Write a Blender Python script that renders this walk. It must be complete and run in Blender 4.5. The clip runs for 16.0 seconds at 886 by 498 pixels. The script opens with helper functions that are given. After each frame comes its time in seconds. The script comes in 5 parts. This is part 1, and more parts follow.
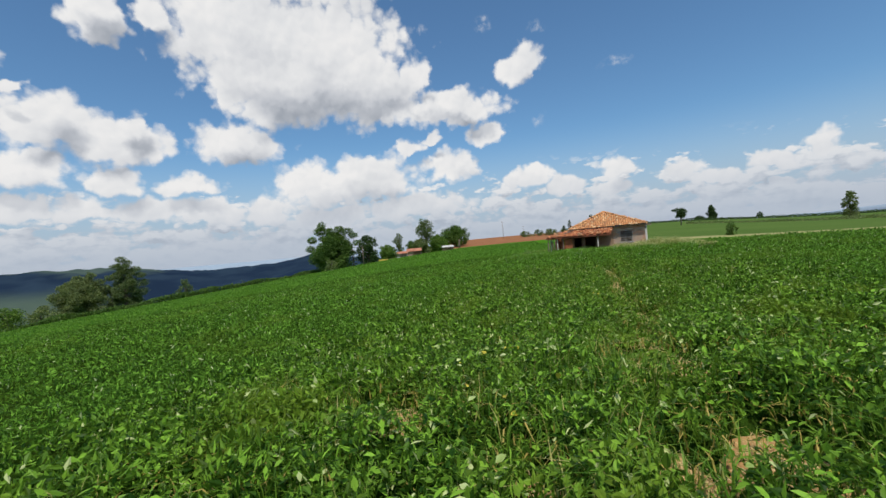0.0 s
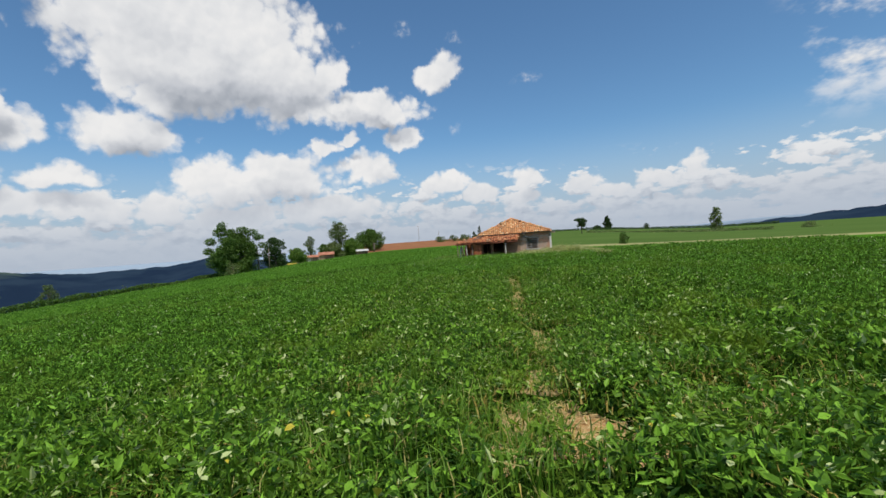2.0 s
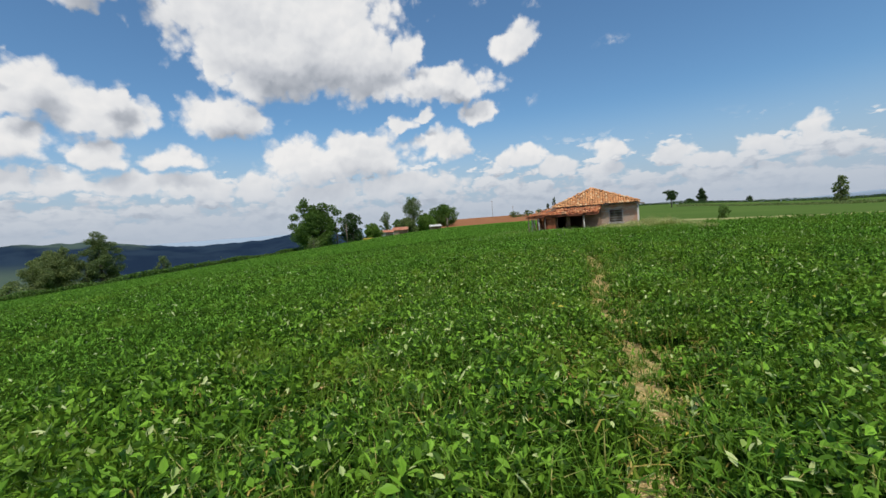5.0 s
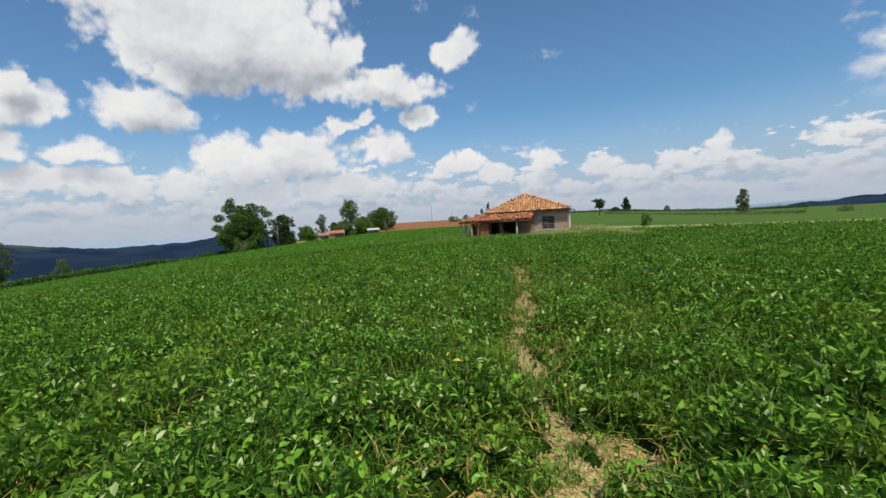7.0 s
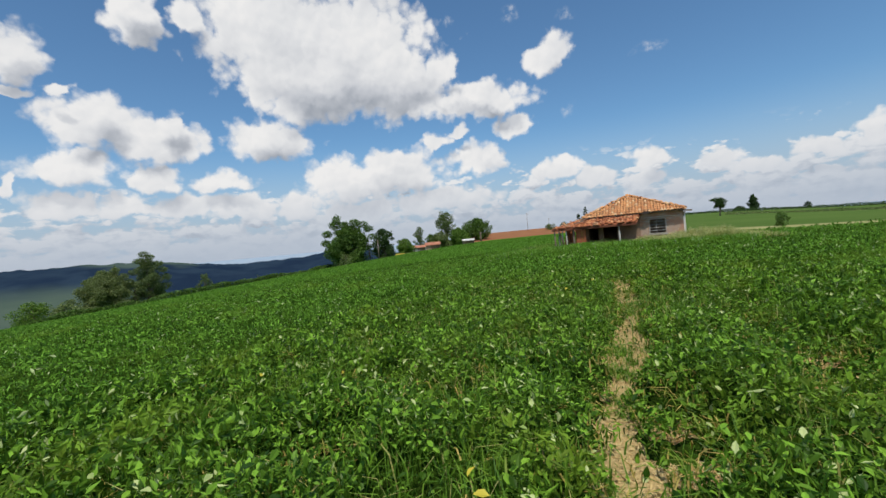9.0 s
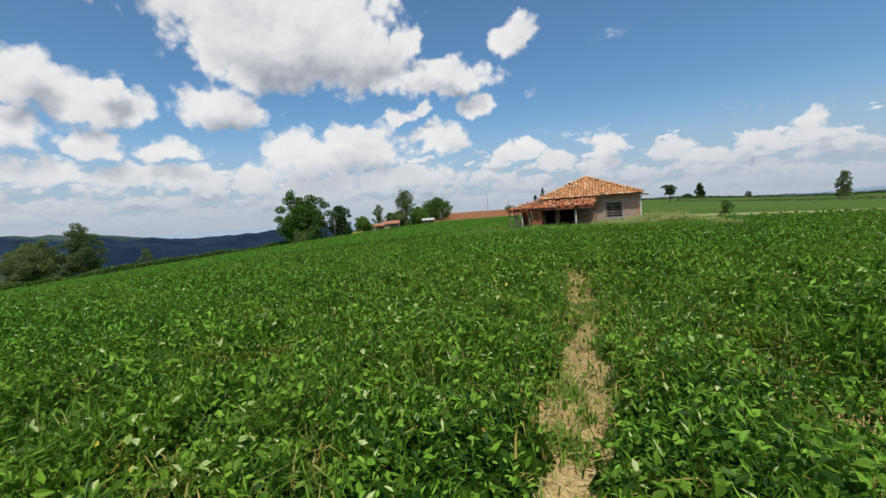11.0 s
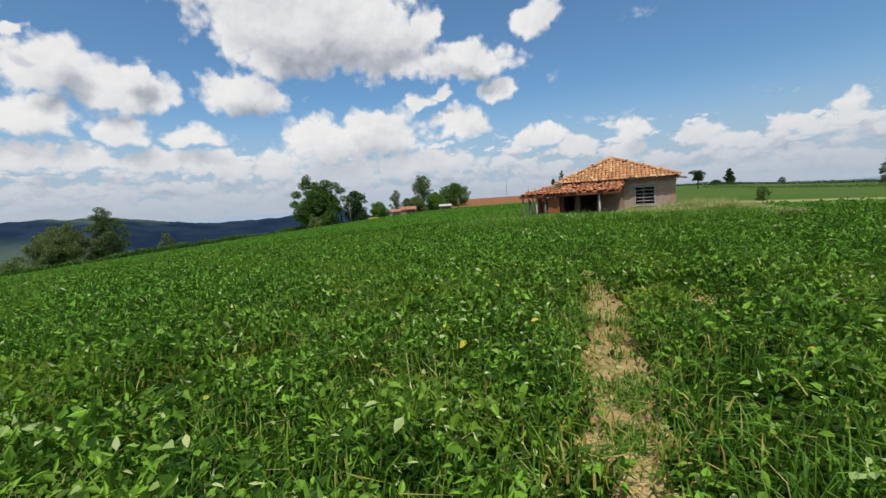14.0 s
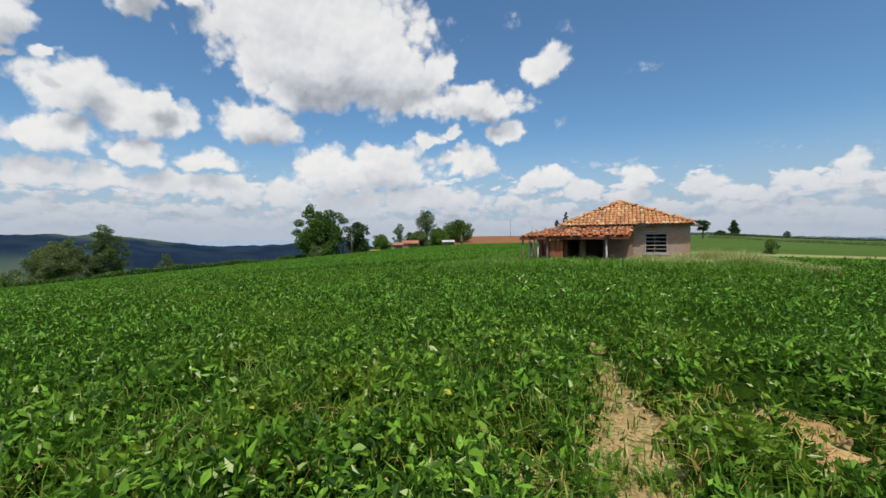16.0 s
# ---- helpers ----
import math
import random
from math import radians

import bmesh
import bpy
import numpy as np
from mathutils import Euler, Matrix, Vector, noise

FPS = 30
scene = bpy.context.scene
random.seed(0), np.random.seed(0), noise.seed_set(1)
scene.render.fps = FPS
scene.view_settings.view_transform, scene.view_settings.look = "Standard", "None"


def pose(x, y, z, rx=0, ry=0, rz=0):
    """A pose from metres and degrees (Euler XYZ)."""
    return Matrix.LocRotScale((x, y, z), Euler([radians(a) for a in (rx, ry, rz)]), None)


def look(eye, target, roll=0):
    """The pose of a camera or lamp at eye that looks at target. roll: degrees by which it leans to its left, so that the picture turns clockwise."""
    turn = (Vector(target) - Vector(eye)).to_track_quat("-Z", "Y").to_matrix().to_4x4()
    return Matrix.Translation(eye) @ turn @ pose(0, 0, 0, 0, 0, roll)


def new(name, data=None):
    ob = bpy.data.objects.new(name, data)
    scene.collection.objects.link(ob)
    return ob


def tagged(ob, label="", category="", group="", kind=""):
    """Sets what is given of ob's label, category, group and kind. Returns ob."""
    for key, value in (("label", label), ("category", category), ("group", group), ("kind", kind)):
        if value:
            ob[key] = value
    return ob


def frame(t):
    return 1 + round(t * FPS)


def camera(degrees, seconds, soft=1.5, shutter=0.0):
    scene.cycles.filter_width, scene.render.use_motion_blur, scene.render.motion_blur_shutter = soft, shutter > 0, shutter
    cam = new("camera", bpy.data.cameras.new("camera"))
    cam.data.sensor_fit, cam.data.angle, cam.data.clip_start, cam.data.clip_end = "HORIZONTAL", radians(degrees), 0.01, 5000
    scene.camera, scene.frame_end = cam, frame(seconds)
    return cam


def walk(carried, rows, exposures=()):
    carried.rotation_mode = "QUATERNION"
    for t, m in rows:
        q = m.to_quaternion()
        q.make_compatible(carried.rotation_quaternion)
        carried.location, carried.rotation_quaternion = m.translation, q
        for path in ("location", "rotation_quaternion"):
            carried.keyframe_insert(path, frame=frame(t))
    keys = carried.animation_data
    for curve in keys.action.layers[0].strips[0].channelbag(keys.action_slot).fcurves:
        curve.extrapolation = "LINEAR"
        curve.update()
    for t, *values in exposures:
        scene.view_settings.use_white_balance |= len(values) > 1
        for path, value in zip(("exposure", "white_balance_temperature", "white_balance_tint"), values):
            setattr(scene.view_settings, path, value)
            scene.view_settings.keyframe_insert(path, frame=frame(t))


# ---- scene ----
cam = camera(92.3, 16.0, soft=1.5, shutter=0.0)
PATH = [  # seconds, eye, yaw, pitch, roll
    (0.0, 0.000, 0.000, 1.601, -0.00, -0.77, 4.98),
    (0.5, 0.131, 0.415, 1.580, -5.39, -1.12, 4.39),
    (1.0, 0.325, 0.787, 1.563, -7.21, -1.28, 4.29),
    (1.5, 0.618, 1.156, 1.591, -7.20, -0.63, 4.64),
    (2.0, 0.881, 1.529, 1.580, -11.20, -1.07, 4.05),
    (2.5, 1.137, 1.909, 1.572, -7.54, -0.78, 3.09),
    (3.0, 1.404, 2.325, 1.550, -3.03, -1.39, 3.22),
    (3.5, 1.563, 2.800, 1.508, -0.92, -2.92, 4.09),
    (6.0, 2.225, 5.350, 1.277, -2.15, -3.94, 4.30),
    (6.5, 2.491, 5.823, 1.300, -9.03, -4.29, 3.89),
    (7.0, 2.818, 6.222, 1.324, -9.24, -3.62, 3.27),
    (7.5, 3.050, 6.619, 1.296, -9.20, -2.38, 3.31),
    (8.0, 3.208, 7.033, 1.305, -1.54, -1.20, 5.70),
    (8.5, 3.376, 7.442, 1.320, 4.04, -0.26, 6.09),
    (9.0, 3.498, 7.894, 1.272, 3.66, -1.33, 5.23),
    (9.5, 3.675, 8.364, 1.221, 1.57, -1.52, 5.42),
    (12.0, 4.546, 10.980, 1.198, -2.22, -5.93, 3.16),
    (12.5, 4.745, 11.539, 1.213, -1.97, -4.58, 3.62),
    (13.0, 4.898, 12.098, 1.164, -3.74, -4.92, 3.19),
    (13.5, 5.092, 12.654, 1.140, -2.52, -6.15, 4.34),
    (14.0, 5.195, 13.134, 1.137, 1.01, -6.23, 3.49),
    (14.5, 5.236, 13.646, 1.143, 4.89, -6.15, 2.84),
    (15.0, 5.399, 14.146, 1.138, 5.90, -4.91, 2.54),
    (15.5, 5.551, 14.631, 1.108, 2.59, -4.82, 1.38),
    (16.0, 5.725, 15.154, 1.176, 1.57, -1.43, 0.41),
]
walk(cam, [(t, pose(x, y, z, 90 + pitch, roll, yaw)) for t, x, y, z, yaw, pitch, roll in PATH])

# ---------------------------------------------------------------- light and sky
SUN_EL, SUN_AZ = radians(64), radians(172)   # azimuth clockwise from +y
sun_way = Vector((math.sin(SUN_AZ) * math.cos(SUN_EL), math.cos(SUN_AZ) * math.cos(SUN_EL), math.sin(SUN_EL)))
lamp = bpy.data.lights.new("sun", "SUN")
lamp.energy, lamp.angle, lamp.color = 3.6, radians(0.55), (1.0, 0.95, 0.87)
sun = new("sun", lamp)
sun.matrix_world = look(sun_way * 100, (0, 0, 0))

# cumulus clouds: azimuth, elevation, half width, half height, in degrees
CLOUDS = [
    (-11.9, 24.0, 10.4, 7.2), (-22.4, 26.5, 10.4, 5.2), (-20.9, 22.0, 8.5, 4.2), (-19.0, 20.1, 8.0, 4.4), (-7.7, 20.1, 7.7, 4.2), (-37.1, 26.0, 3.1, 2.7),
    (-32.6, 26.5, 2.1, 1.9), (-16.7, 33.6, 15.9, 5.8), (-1.8, 21.4, 2.4, 2.0), (-42.0, 15.3, 4.2, 2.9), (-36.8, 14.2, 5.8, 2.9), (-35.4, 15.6, 2.0, 1.9),
    (-44.4, 10.8, 4.4, 2.4), (-36.8, 9.6, 2.6, 1.8), (-30.3, 9.1, 3.5, 1.5), (-24.5, 14.2, 5.6, 2.7), (-14.6, 8.7, 7.0, 3.4), (-9.2, 9.4, 7.7, 3.4),
    (2.2, 10.4, 3.6, 2.2), (-3.3, 13.4, 2.2, 1.4), (-0.6, 14.3, 1.7, 1.0), (6.9, 13.9, 2.9, 1.5), (2.8, 17.5, 6.8, 2.6), (12.3, 21.3, 3.3, 2.1),
    (-47.3, 21.1, 2.6, 2.8), (-48.0, 17.5, 2.2, 0.7), (-44.3, 18.1, 1.1, 0.8)]
SMALL = [
    (-45.1, 6.8, 3.2, 1.4), (-39.8, 6.5, 4.0, 1.5), (-34.0, 6.2, 3.9, 1.5), (-28.1, 6.0, 3.7, 1.7), (-22.0, 5.7, 3.5, 2.1),
    (-48.7, 8.8, 0.6, 1.2), (-14.4, 4.8, 5.1, 1.8), (-2.3, 5.3, 8.5, 1.8), (22.9, 7.7, 2.5, 1.6), (12.1, 7.6, 3.2, 1.6), (16.3, 6.0, 2.8, 1.4),
    (22.1, 5.1, 2.6, 1.1), (29.5, 6.2, 2.5, 1.1), (32.9, 5.2, 2.4, 0.8), (37.4, 6.0, 1.8, 0.8), (39.3, 6.0, 1.6, 1.0), (42.7, 6.3, 1.4, 1.7),
    (38.9, 3.5, 0.8, 0.6), (50.9, 6.0, 0.9, 0.9), (52.4, 5.5, 1.2, 0.5)]


# thin shreds of cloud
WISPS = [(14.2, 25.2, 1.5, 0.8), (7.5, 26.3, 1.4, 1.1), (13.9, 14.8, 1.1, 0.7), (24.0, 19.5, 2.2, 0.7), (47.0, 24.0, 2.0, 0.9)]


class Nodes:
    """A short way to wire up a node tree."""

    def __init__(self, tree):
        self.tree = tree
        tree.nodes.clear()

    def add(self, kind, **props):
        n = self.tree.nodes.new(kind)
        for k, v in props.items():
            setattr(n, k, v)
        return n

    def put(self, socket, v):
        if isinstance(v, bpy.types.NodeSocket):
            self.tree.links.new(v, socket)
        elif v is not None:
            socket.default_value = v

    def math(self, op, a, b=None, c=None, clamp=False):
        n = self.add("ShaderNodeMath", operation=op, use_clamp=clamp)
        for s, v in zip(n.inputs, (a, b, c)):
            self.put(s, v)
        return n.outputs[0]

    def vec(self, op, a, b=None, c=None):
        n = self.add("ShaderNodeVectorMath", operation=op)
        for s, v in zip(n.inputs, (a, b, c)):
            self.put(s, v)
        return n.outputs["Value"] if op in ("LENGTH", "DISTANCE", "DOT_PRODUCT") else n.outputs[0]

    def noise(self, vector, scale, detail=4.0, rough=0.55, out="Fac"):
        n = self.add("ShaderNodeTexNoise")
        for k, v in (("Vector", vector), ("Scale", scale), ("Detail", detail), ("Roughness", rough)):
            self.put(n.inputs[k], v)
        return n.outputs[out]

    def ramp(self, fac, *stops):
        n = self.add("ShaderNodeValToRGB")
        e = n.color_ramp.elements
        while len(e) < len(stops):
            e.new(0.5)
        for el, (p, c) in zip(e, stops):
            el.position, el.color = p, (*c, 1) if len(c) == 3 else c
        self.put(n.inputs[0], fac)
        return n.outputs[0]

    def span(self, v, a, b, lo=0.0, hi=1.0, smooth=True):
        n = self.add("ShaderNodeMapRange", interpolation_type="SMOOTHSTEP" if smooth else "LINEAR")
        for s, x in zip(n.inputs, (v, a, b, lo, hi)):
            self.put(s, x)
        return n.outputs[0]

    def mix(self, fac, a, b, blend="MIX"):
        n = self.add("ShaderNodeMix", data_type="RGBA", blend_type=blend)
        for s, v in ((n.inputs[0], fac), (n.inputs[6], a), (n.inputs[7], b)):
            self.put(s, (*v, 1) if isinstance(v, tuple) and len(v) == 3 else v)
        return n.outputs[2]


def cloud_group():
    """Field of the cumulus clouds over (azimuth, elevation): 1 in the middle of one, 0 at its rim."""
    g = bpy.data.node_groups.new("cumulus", "ShaderNodeTree")
    g.interface.new_socket("P", in_out="INPUT", socket_type="NodeSocketVector")
    g.interface.new_socket("Field", in_out="OUTPUT", socket_type="NodeSocketFloat")
    n = Nodes(g)
    p = n.add("NodeGroupInput").outputs[0]
    best = None
    for az, el, w, h in CLOUDS + SMALL:
        el, h = el - 0.2 * h, 1.2 * h   # flat base, tall top
        q = n.vec("MULTIPLY_ADD", p, (1 / w, 1 / h, 0), (-az / w, -el / h, 0))
        d = n.vec("LENGTH", n.vec("MAXIMUM", q, n.vec("MULTIPLY", q, (-1, -1.5, 0))))
        if best is None:
            best = d
        else:
            m = n.add("ShaderNodeMath", operation="SMOOTH_MIN")
            n.put(m.inputs[0], best), n.put(m.inputs[1], d), n.put(m.inputs[2], 0.2)
            best = m.outputs[0]
    n.put(n.add("NodeGroupOutput").inputs[0], n.math("SUBTRACT", 1.0, best))
    return g


def make_world():
    world = bpy.data.worlds.new("sky")
    scene.world = world
    world.use_nodes = True
    n = Nodes(world.node_tree)
    d = n.add("ShaderNodeTexCoord").outputs["Generated"]
    sep = n.add("ShaderNodeSeparateXYZ")
    n.put(sep.inputs[0], d)
    x, y, z = sep.outputs
    az = n.math("MULTIPLY", n.math("ARCTAN2", x, y), 57.2958)
    el = n.math("MULTIPLY", n.math("ARCSINE", z), 57.2958)
    com = n.add("ShaderNodeCombineXYZ")
    n.put(com.inputs[0], az), n.put(com.inputs[1], el)
    p = com.outputs[0]
    # the air: the sky texture, held just above the horizon
    up = n.add("ShaderNodeCombineXYZ")
    n.put(up.inputs[0], x), n.put(up.inputs[1], y), n.put(up.inputs[2], n.math("MAXIMUM", z, 0.02))
    sky = n.add("ShaderNodeTexSky", sky_type="NISHITA", sun_disc=False, sun_elevation=SUN_EL, sun_rotation=SUN_AZ,
                air_density=1.0, dust_density=0.6, ozone_density=2.0)
    n.put(sky.inputs[0], n.vec("NORMALIZE", up.outputs[0]))
    # ragged, billowing outlines
    w1 = n.vec("SUBTRACT", n.noise(p, 0.22, 3, 0.55, "Color"), (0.5, 0.5, 0.5))
    w2 = n.vec("SUBTRACT", n.noise(p, 0.8, 3, 0.55, "Color"), (0.5, 0.5, 0.5))
    q = n.vec("MULTIPLY_ADD", w1, (4.5, 3.2, 0), p)
    q = n.vec("MULTIPLY_ADD", w2, (1.3, 1.1, 0), q)
    group = cloud_group()
    a = n.add("ShaderNodeGroup", node_tree=group)
    n.put(a.inputs[0], q)
    field = a.outputs[0]
    b = n.add("ShaderNodeGroup", node_tree=group)
    n.put(b.inputs[0], n.vec("ADD", q, (-0.8, 2.4, 0)))
    above = b.outputs[0]
    c = n.add("ShaderNodeGroup", node_tree=group)
    n.put(c.inputs[0], n.vec("ADD", q, (0.6, -3.2, 0)))
    below = c.outputs[0]
    billow = n.noise(n.vec("MULTIPLY", p, (1, 1.25, 1)), 0.45, 4, 0.55)
    fine = n.noise(p, 1.3, 4, 0.6)

    def lumps(at):
        """Rounded heads of cloud at two sizes."""
        out = None
        for scale, share in ((0.30, 0.62), (0.75, 0.38)):
            v = n.add("ShaderNodeTexVoronoi", voronoi_dimensions="2D", feature="F1")
            n.put(v.inputs["Vector"], at), n.put(v.inputs["Scale"], scale)
            o = n.math("MULTIPLY_ADD", v.outputs["Distance"], -share, share * 0.5)
            out = o if out is None else n.math("ADD", out, o)
        return out

    warp = n.vec("MULTIPLY_ADD", w2, (1.6, 1.4, 0), p)
    puff = lumps(warp)
    shade = n.math("SUBTRACT", puff, lumps(n.vec("ADD", warp, (-0.25, 0.55, 0))))
    body = n.math("ADD", field, n.math("MULTIPLY", puff, 0.75))
    body = n.math("ADD", body, n.math("MULTIPLY_ADD", billow, 0.40, -0.20))
    body = n.math("ADD", body, n.math("MULTIPLY_ADD", fine, 0.18, -0.09))
    dense = n.span(body, -0.04, 0.36)
    # low, far cumulus in rows towards the horizon, and veiled blue between
    def banks(at):
        """Heads of the far cumulus banks."""
        v = n.noise(n.vec("MULTIPLY", at, (0.16, 0.50, 1)), 1.0, 5, 0.6)
        for scale, share in ((0.42, 0.20), (1.1, 0.10)):
            c = n.add("ShaderNodeTexVoronoi", voronoi_dimensions="2D", feature="F1")
            n.put(c.inputs["Vector"], n.vec("MULTIPLY", at, (1, 1.6, 1))), n.put(c.inputs["Scale"], scale)
            v = n.math("ADD", v, n.math("MULTIPLY_ADD", c.outputs["Distance"], -share, share * 0.5))
        return v

    near_low = n.vec("MULTIPLY_ADD", w2, (1.0, 0.8, 0), p)
    heads = banks(near_low)
    low = n.math("ADD", heads, n.span(el, 0.5, 9.5, 0.15, -0.16, False))
    low = n.math("MULTIPLY", n.span(low, 0.45, 0.56), n.span(el, 7.0, 10.5, 0.95, 0.0))
    lowlit = n.math("SUBTRACT", heads, banks(n.vec("ADD", near_low, (-0.2, 0.7, 0))))
    shreds = None
    for waz, wel, w, h in WISPS:
        s = n.span(n.vec("LENGTH", n.vec("MULTIPLY_ADD", q, (1 / w, 1 / h, 0), (-waz / w, -wel / h, 0))), 1.1, 0.0)
        shreds = s if shreds is None else n.math("MAXIMUM", shreds, s)
    shreds = n.math("MULTIPLY", n.math("MULTIPLY", shreds, n.span(fine, 0.35, 0.75)), 0.55)
    # elsewhere, out of view, the same broken cumulus goes on
    rest = n.span(n.noise(n.vec("MULTIPLY", p, (0.06, 0.1, 1)), 1.0, 6, 0.6), 0.50, 0.60)
    rest = n.math("MULTIPLY", rest, n.span(n.math("ABSOLUTE", az), 49.0, 56.0))
    rest = n.math("MULTIPLY", rest, n.span(el, 8.0, 14.0))
    cover = n.math("MAXIMUM", n.math("MAXIMUM", dense, low), n.math("MAXIMUM", rest, shreds), clamp=True)
    # lit tops, grey undersides
    base = n.math("MULTIPLY", n.span(below, 0.55, -0.25), n.span(n.math("ADD", above, n.math("MULTIPLY", puff, 0.5)), 0.05, 0.60))
    base = n.math("MULTIPLY", base, n.span(el, 4.0, 12.0, 0.35, 1.0))
    lit = n.math("SUBTRACT", 0.93, n.math("MULTIPLY", base, 0.42))
    lit = n.math("SUBTRACT", lit, n.math("MULTIPLY", n.span(above, 0.2, 0.9), 0.16))
    lit = n.math("ADD", lit, n.math("MULTIPLY_ADD", n.noise(p, 0.16, 3, 0.5), 0.55, -0.275))
    lit = n.math("ADD", lit, n.math("MULTIPLY", shade, 0.24))
    only_low = n.math("MULTIPLY", low, n.span(dense, 0.6, 0.1))
    lit = n.math("ADD", lit, n.math("MULTIPLY", only_low, n.math("MULTIPLY_ADD", lowlit, 2.6, -0.06)))
    tone = n.ramp(lit, (0.30, (3.3, 3.6, 4.1)), (0.55, (5.6, 5.8, 6.2)), (0.85, (7.7, 7.75, 7.85)), (1.0, (8.7, 8.6, 8.5)))
    haze = n.span(el, 0.0, 14.0, 1.0, 0.0)
    blue = n.mix(1.0, sky.outputs[0], (0.78, 1.07, 1.21), "MULTIPLY")
    air = n.mix(haze, blue, (4.0, 4.8, 5.9))
    tone = n.mix(n.span(el, 0.0, 9.0, 0.95, 0.05), tone, (4.4, 5.0, 5.9))
    colour = n.mix(cover, air, tone)
    bg = n.add("ShaderNodeBackground")
    n.put(bg.inputs[0], colour)
    bg.inputs[1].default_value = 0.1
    n.put(n.add("ShaderNodeOutputWorld").inputs[0], bg.outputs[0])


make_world()


# ---------------------------------------------------------------- materials
def material(name, make, rough=0.8, metal=0.0, bump=None, spec=0.3):
    """make(n, p) gives the colour; bump(n, p) a height in metres."""
    m = bpy.data.materials.new(name)
    m.use_nodes = True
    n = Nodes(m.node_tree)
    p = n.add("ShaderNodeNewGeometry").outputs["Position"]
    s = n.add("ShaderNodeBsdfPrincipled")
    n.put(s.inputs["Base Color"], make(n, p))
    s.inputs["Roughness"].default_value, s.inputs["Metallic"].default_value = rough, metal
    s.inputs["Specular IOR Level"].default_value = spec
    if bump:
        b = n.add("ShaderNodeBump")
        b.inputs["Distance"].default_value = 1.0
        n.put(b.inputs["Height"], bump(n, p))
        n.put(s.inputs["Normal"], b.outputs[0])
    n.put(n.add("ShaderNodeOutputMaterial").inputs[0], s.outputs[0])
    return m


def spotted(a, b, scale, c=None, scale2=None, lo=0.35, hi=0.65):
    def make(n, p):
        col = n.mix(n.span(n.noise(p, scale, 5), lo, hi), a, b)
        if c:
            col = n.mix(n.span(n.noise(p, scale2, 5), 0.52, 0.66), col, c)
        return col
    return make


def leafy(name, dark, light, spots=None, share=0.06, rough=0.45, through_light=0.3, patch=0.12, patch_colour=None, spec=0.22, bias=1.15):
    """Leaves: each leaf its own shade, patches over the whole, light that shines through."""
    m = bpy.data.materials.new(name)
    m.use_nodes = True
    n = Nodes(m.node_tree)
    g = n.add("ShaderNodeNewGeometry")
    rnd = g.outputs["Random Per Island"]
    col = n.mix(n.math("POWER", rnd, bias), dark, light)
    large = n.noise(g.outputs["Position"], patch, 4)
    if patch_colour:
        col = n.mix(n.math("MULTIPLY", n.span(large, 0.50, 0.68), 0.65), col, patch_colour)
    if spots:
        col = n.mix(n.math("GREATER_THAN", n.math("FRACT", n.math("MULTIPLY", rnd, 37.0)), 1 - share), col, spots)
    s = n.add("ShaderNodeBsdfPrincipled")
    n.put(s.inputs["Base Color"], col)
    s.inputs["Roughness"].default_value = rough
    s.inputs["Specular IOR Level"].default_value = spec
    t = n.add("ShaderNodeBsdfTranslucent")
    n.put(t.inputs[0], n.mix(0.5, col, (0.20, 0.32, 0.03)))
    mx = n.add("ShaderNodeMixShader")
    mx.inputs[0].default_value = through_light
    n.put(mx.inputs[1], s.outputs[0]), n.put(mx.inputs[2], t.outputs[0])
    n.put(n.add("ShaderNodeOutputMaterial").inputs[0], mx.outputs[0])
    return m


# pale spots of M_CROP, M_CROP_MID: undersides, plus sunlit glints put into the colour
M_CROP = leafy("soy leaf", (0.010, 0.046, 0.003), (0.280, 0.530, 0.052), (0.58, 0.66, 0.28), 0.030, 0.48, 0.30, 0.7, (0.190, 0.275, 0.024), 0.14, 1.7)
M_CROP_FAR = leafy("soy far", (0.050, 0.135, 0.014), (0.172, 0.330, 0.046), None, 0, 0.6, 0.3, 0.06, (0.110, 0.235, 0.022), 0.08)
M_CROP_MID = leafy("soy mid", (0.012, 0.050, 0.003), (0.255, 0.530, 0.058), (0.56, 0.66, 0.30), 0.014, 0.52, 0.30, 0.25, (0.165, 0.265, 0.026), 0.10, 1.6)
# dark greens: the shade under the leaves is put into the colour
M_UNDER_SHADE = material("lower foliage", lambda n, p: n.mix(n.span(n.noise(p, 11.0, 4), 0.3, 0.7), n.mix(n.noise(p, 2.0, 4), (0.014, 0.034, 0.004), (0.032, 0.050, 0.008)), (0.036, 0.082, 0.009)), 0.8, 0,
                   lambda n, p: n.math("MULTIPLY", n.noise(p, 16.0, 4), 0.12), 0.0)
M_BLADE = leafy("grass blade", (0.050, 0.140, 0.010), (0.190, 0.330, 0.035), (0.40, 0.38, 0.12), 0.10, 0.5, 0.3, 0.5)
M_STRAW = leafy("straw", (0.48, 0.33, 0.13), (0.74, 0.57, 0.28), None, 0, 0.7, 0.1)
M_YELLOWLEAF = leafy("pale leaf", (0.30, 0.42, 0.10), (0.52, 0.60, 0.26), (0.62, 0.52, 0.06), 0.2, 0.5, 0.3)
M_STALK = leafy("dry stalk", (0.26, 0.20, 0.04), (0.52, 0.40, 0.11), (0.18, 0.25, 0.03), 0.3, 0.6, 0.2)
M_DRYGRASS = leafy("dry grass", (0.46, 0.44, 0.17), (0.72, 0.65, 0.34), (0.20, 0.32, 0.06), 0.25, 0.6, 0.4, 0.4)
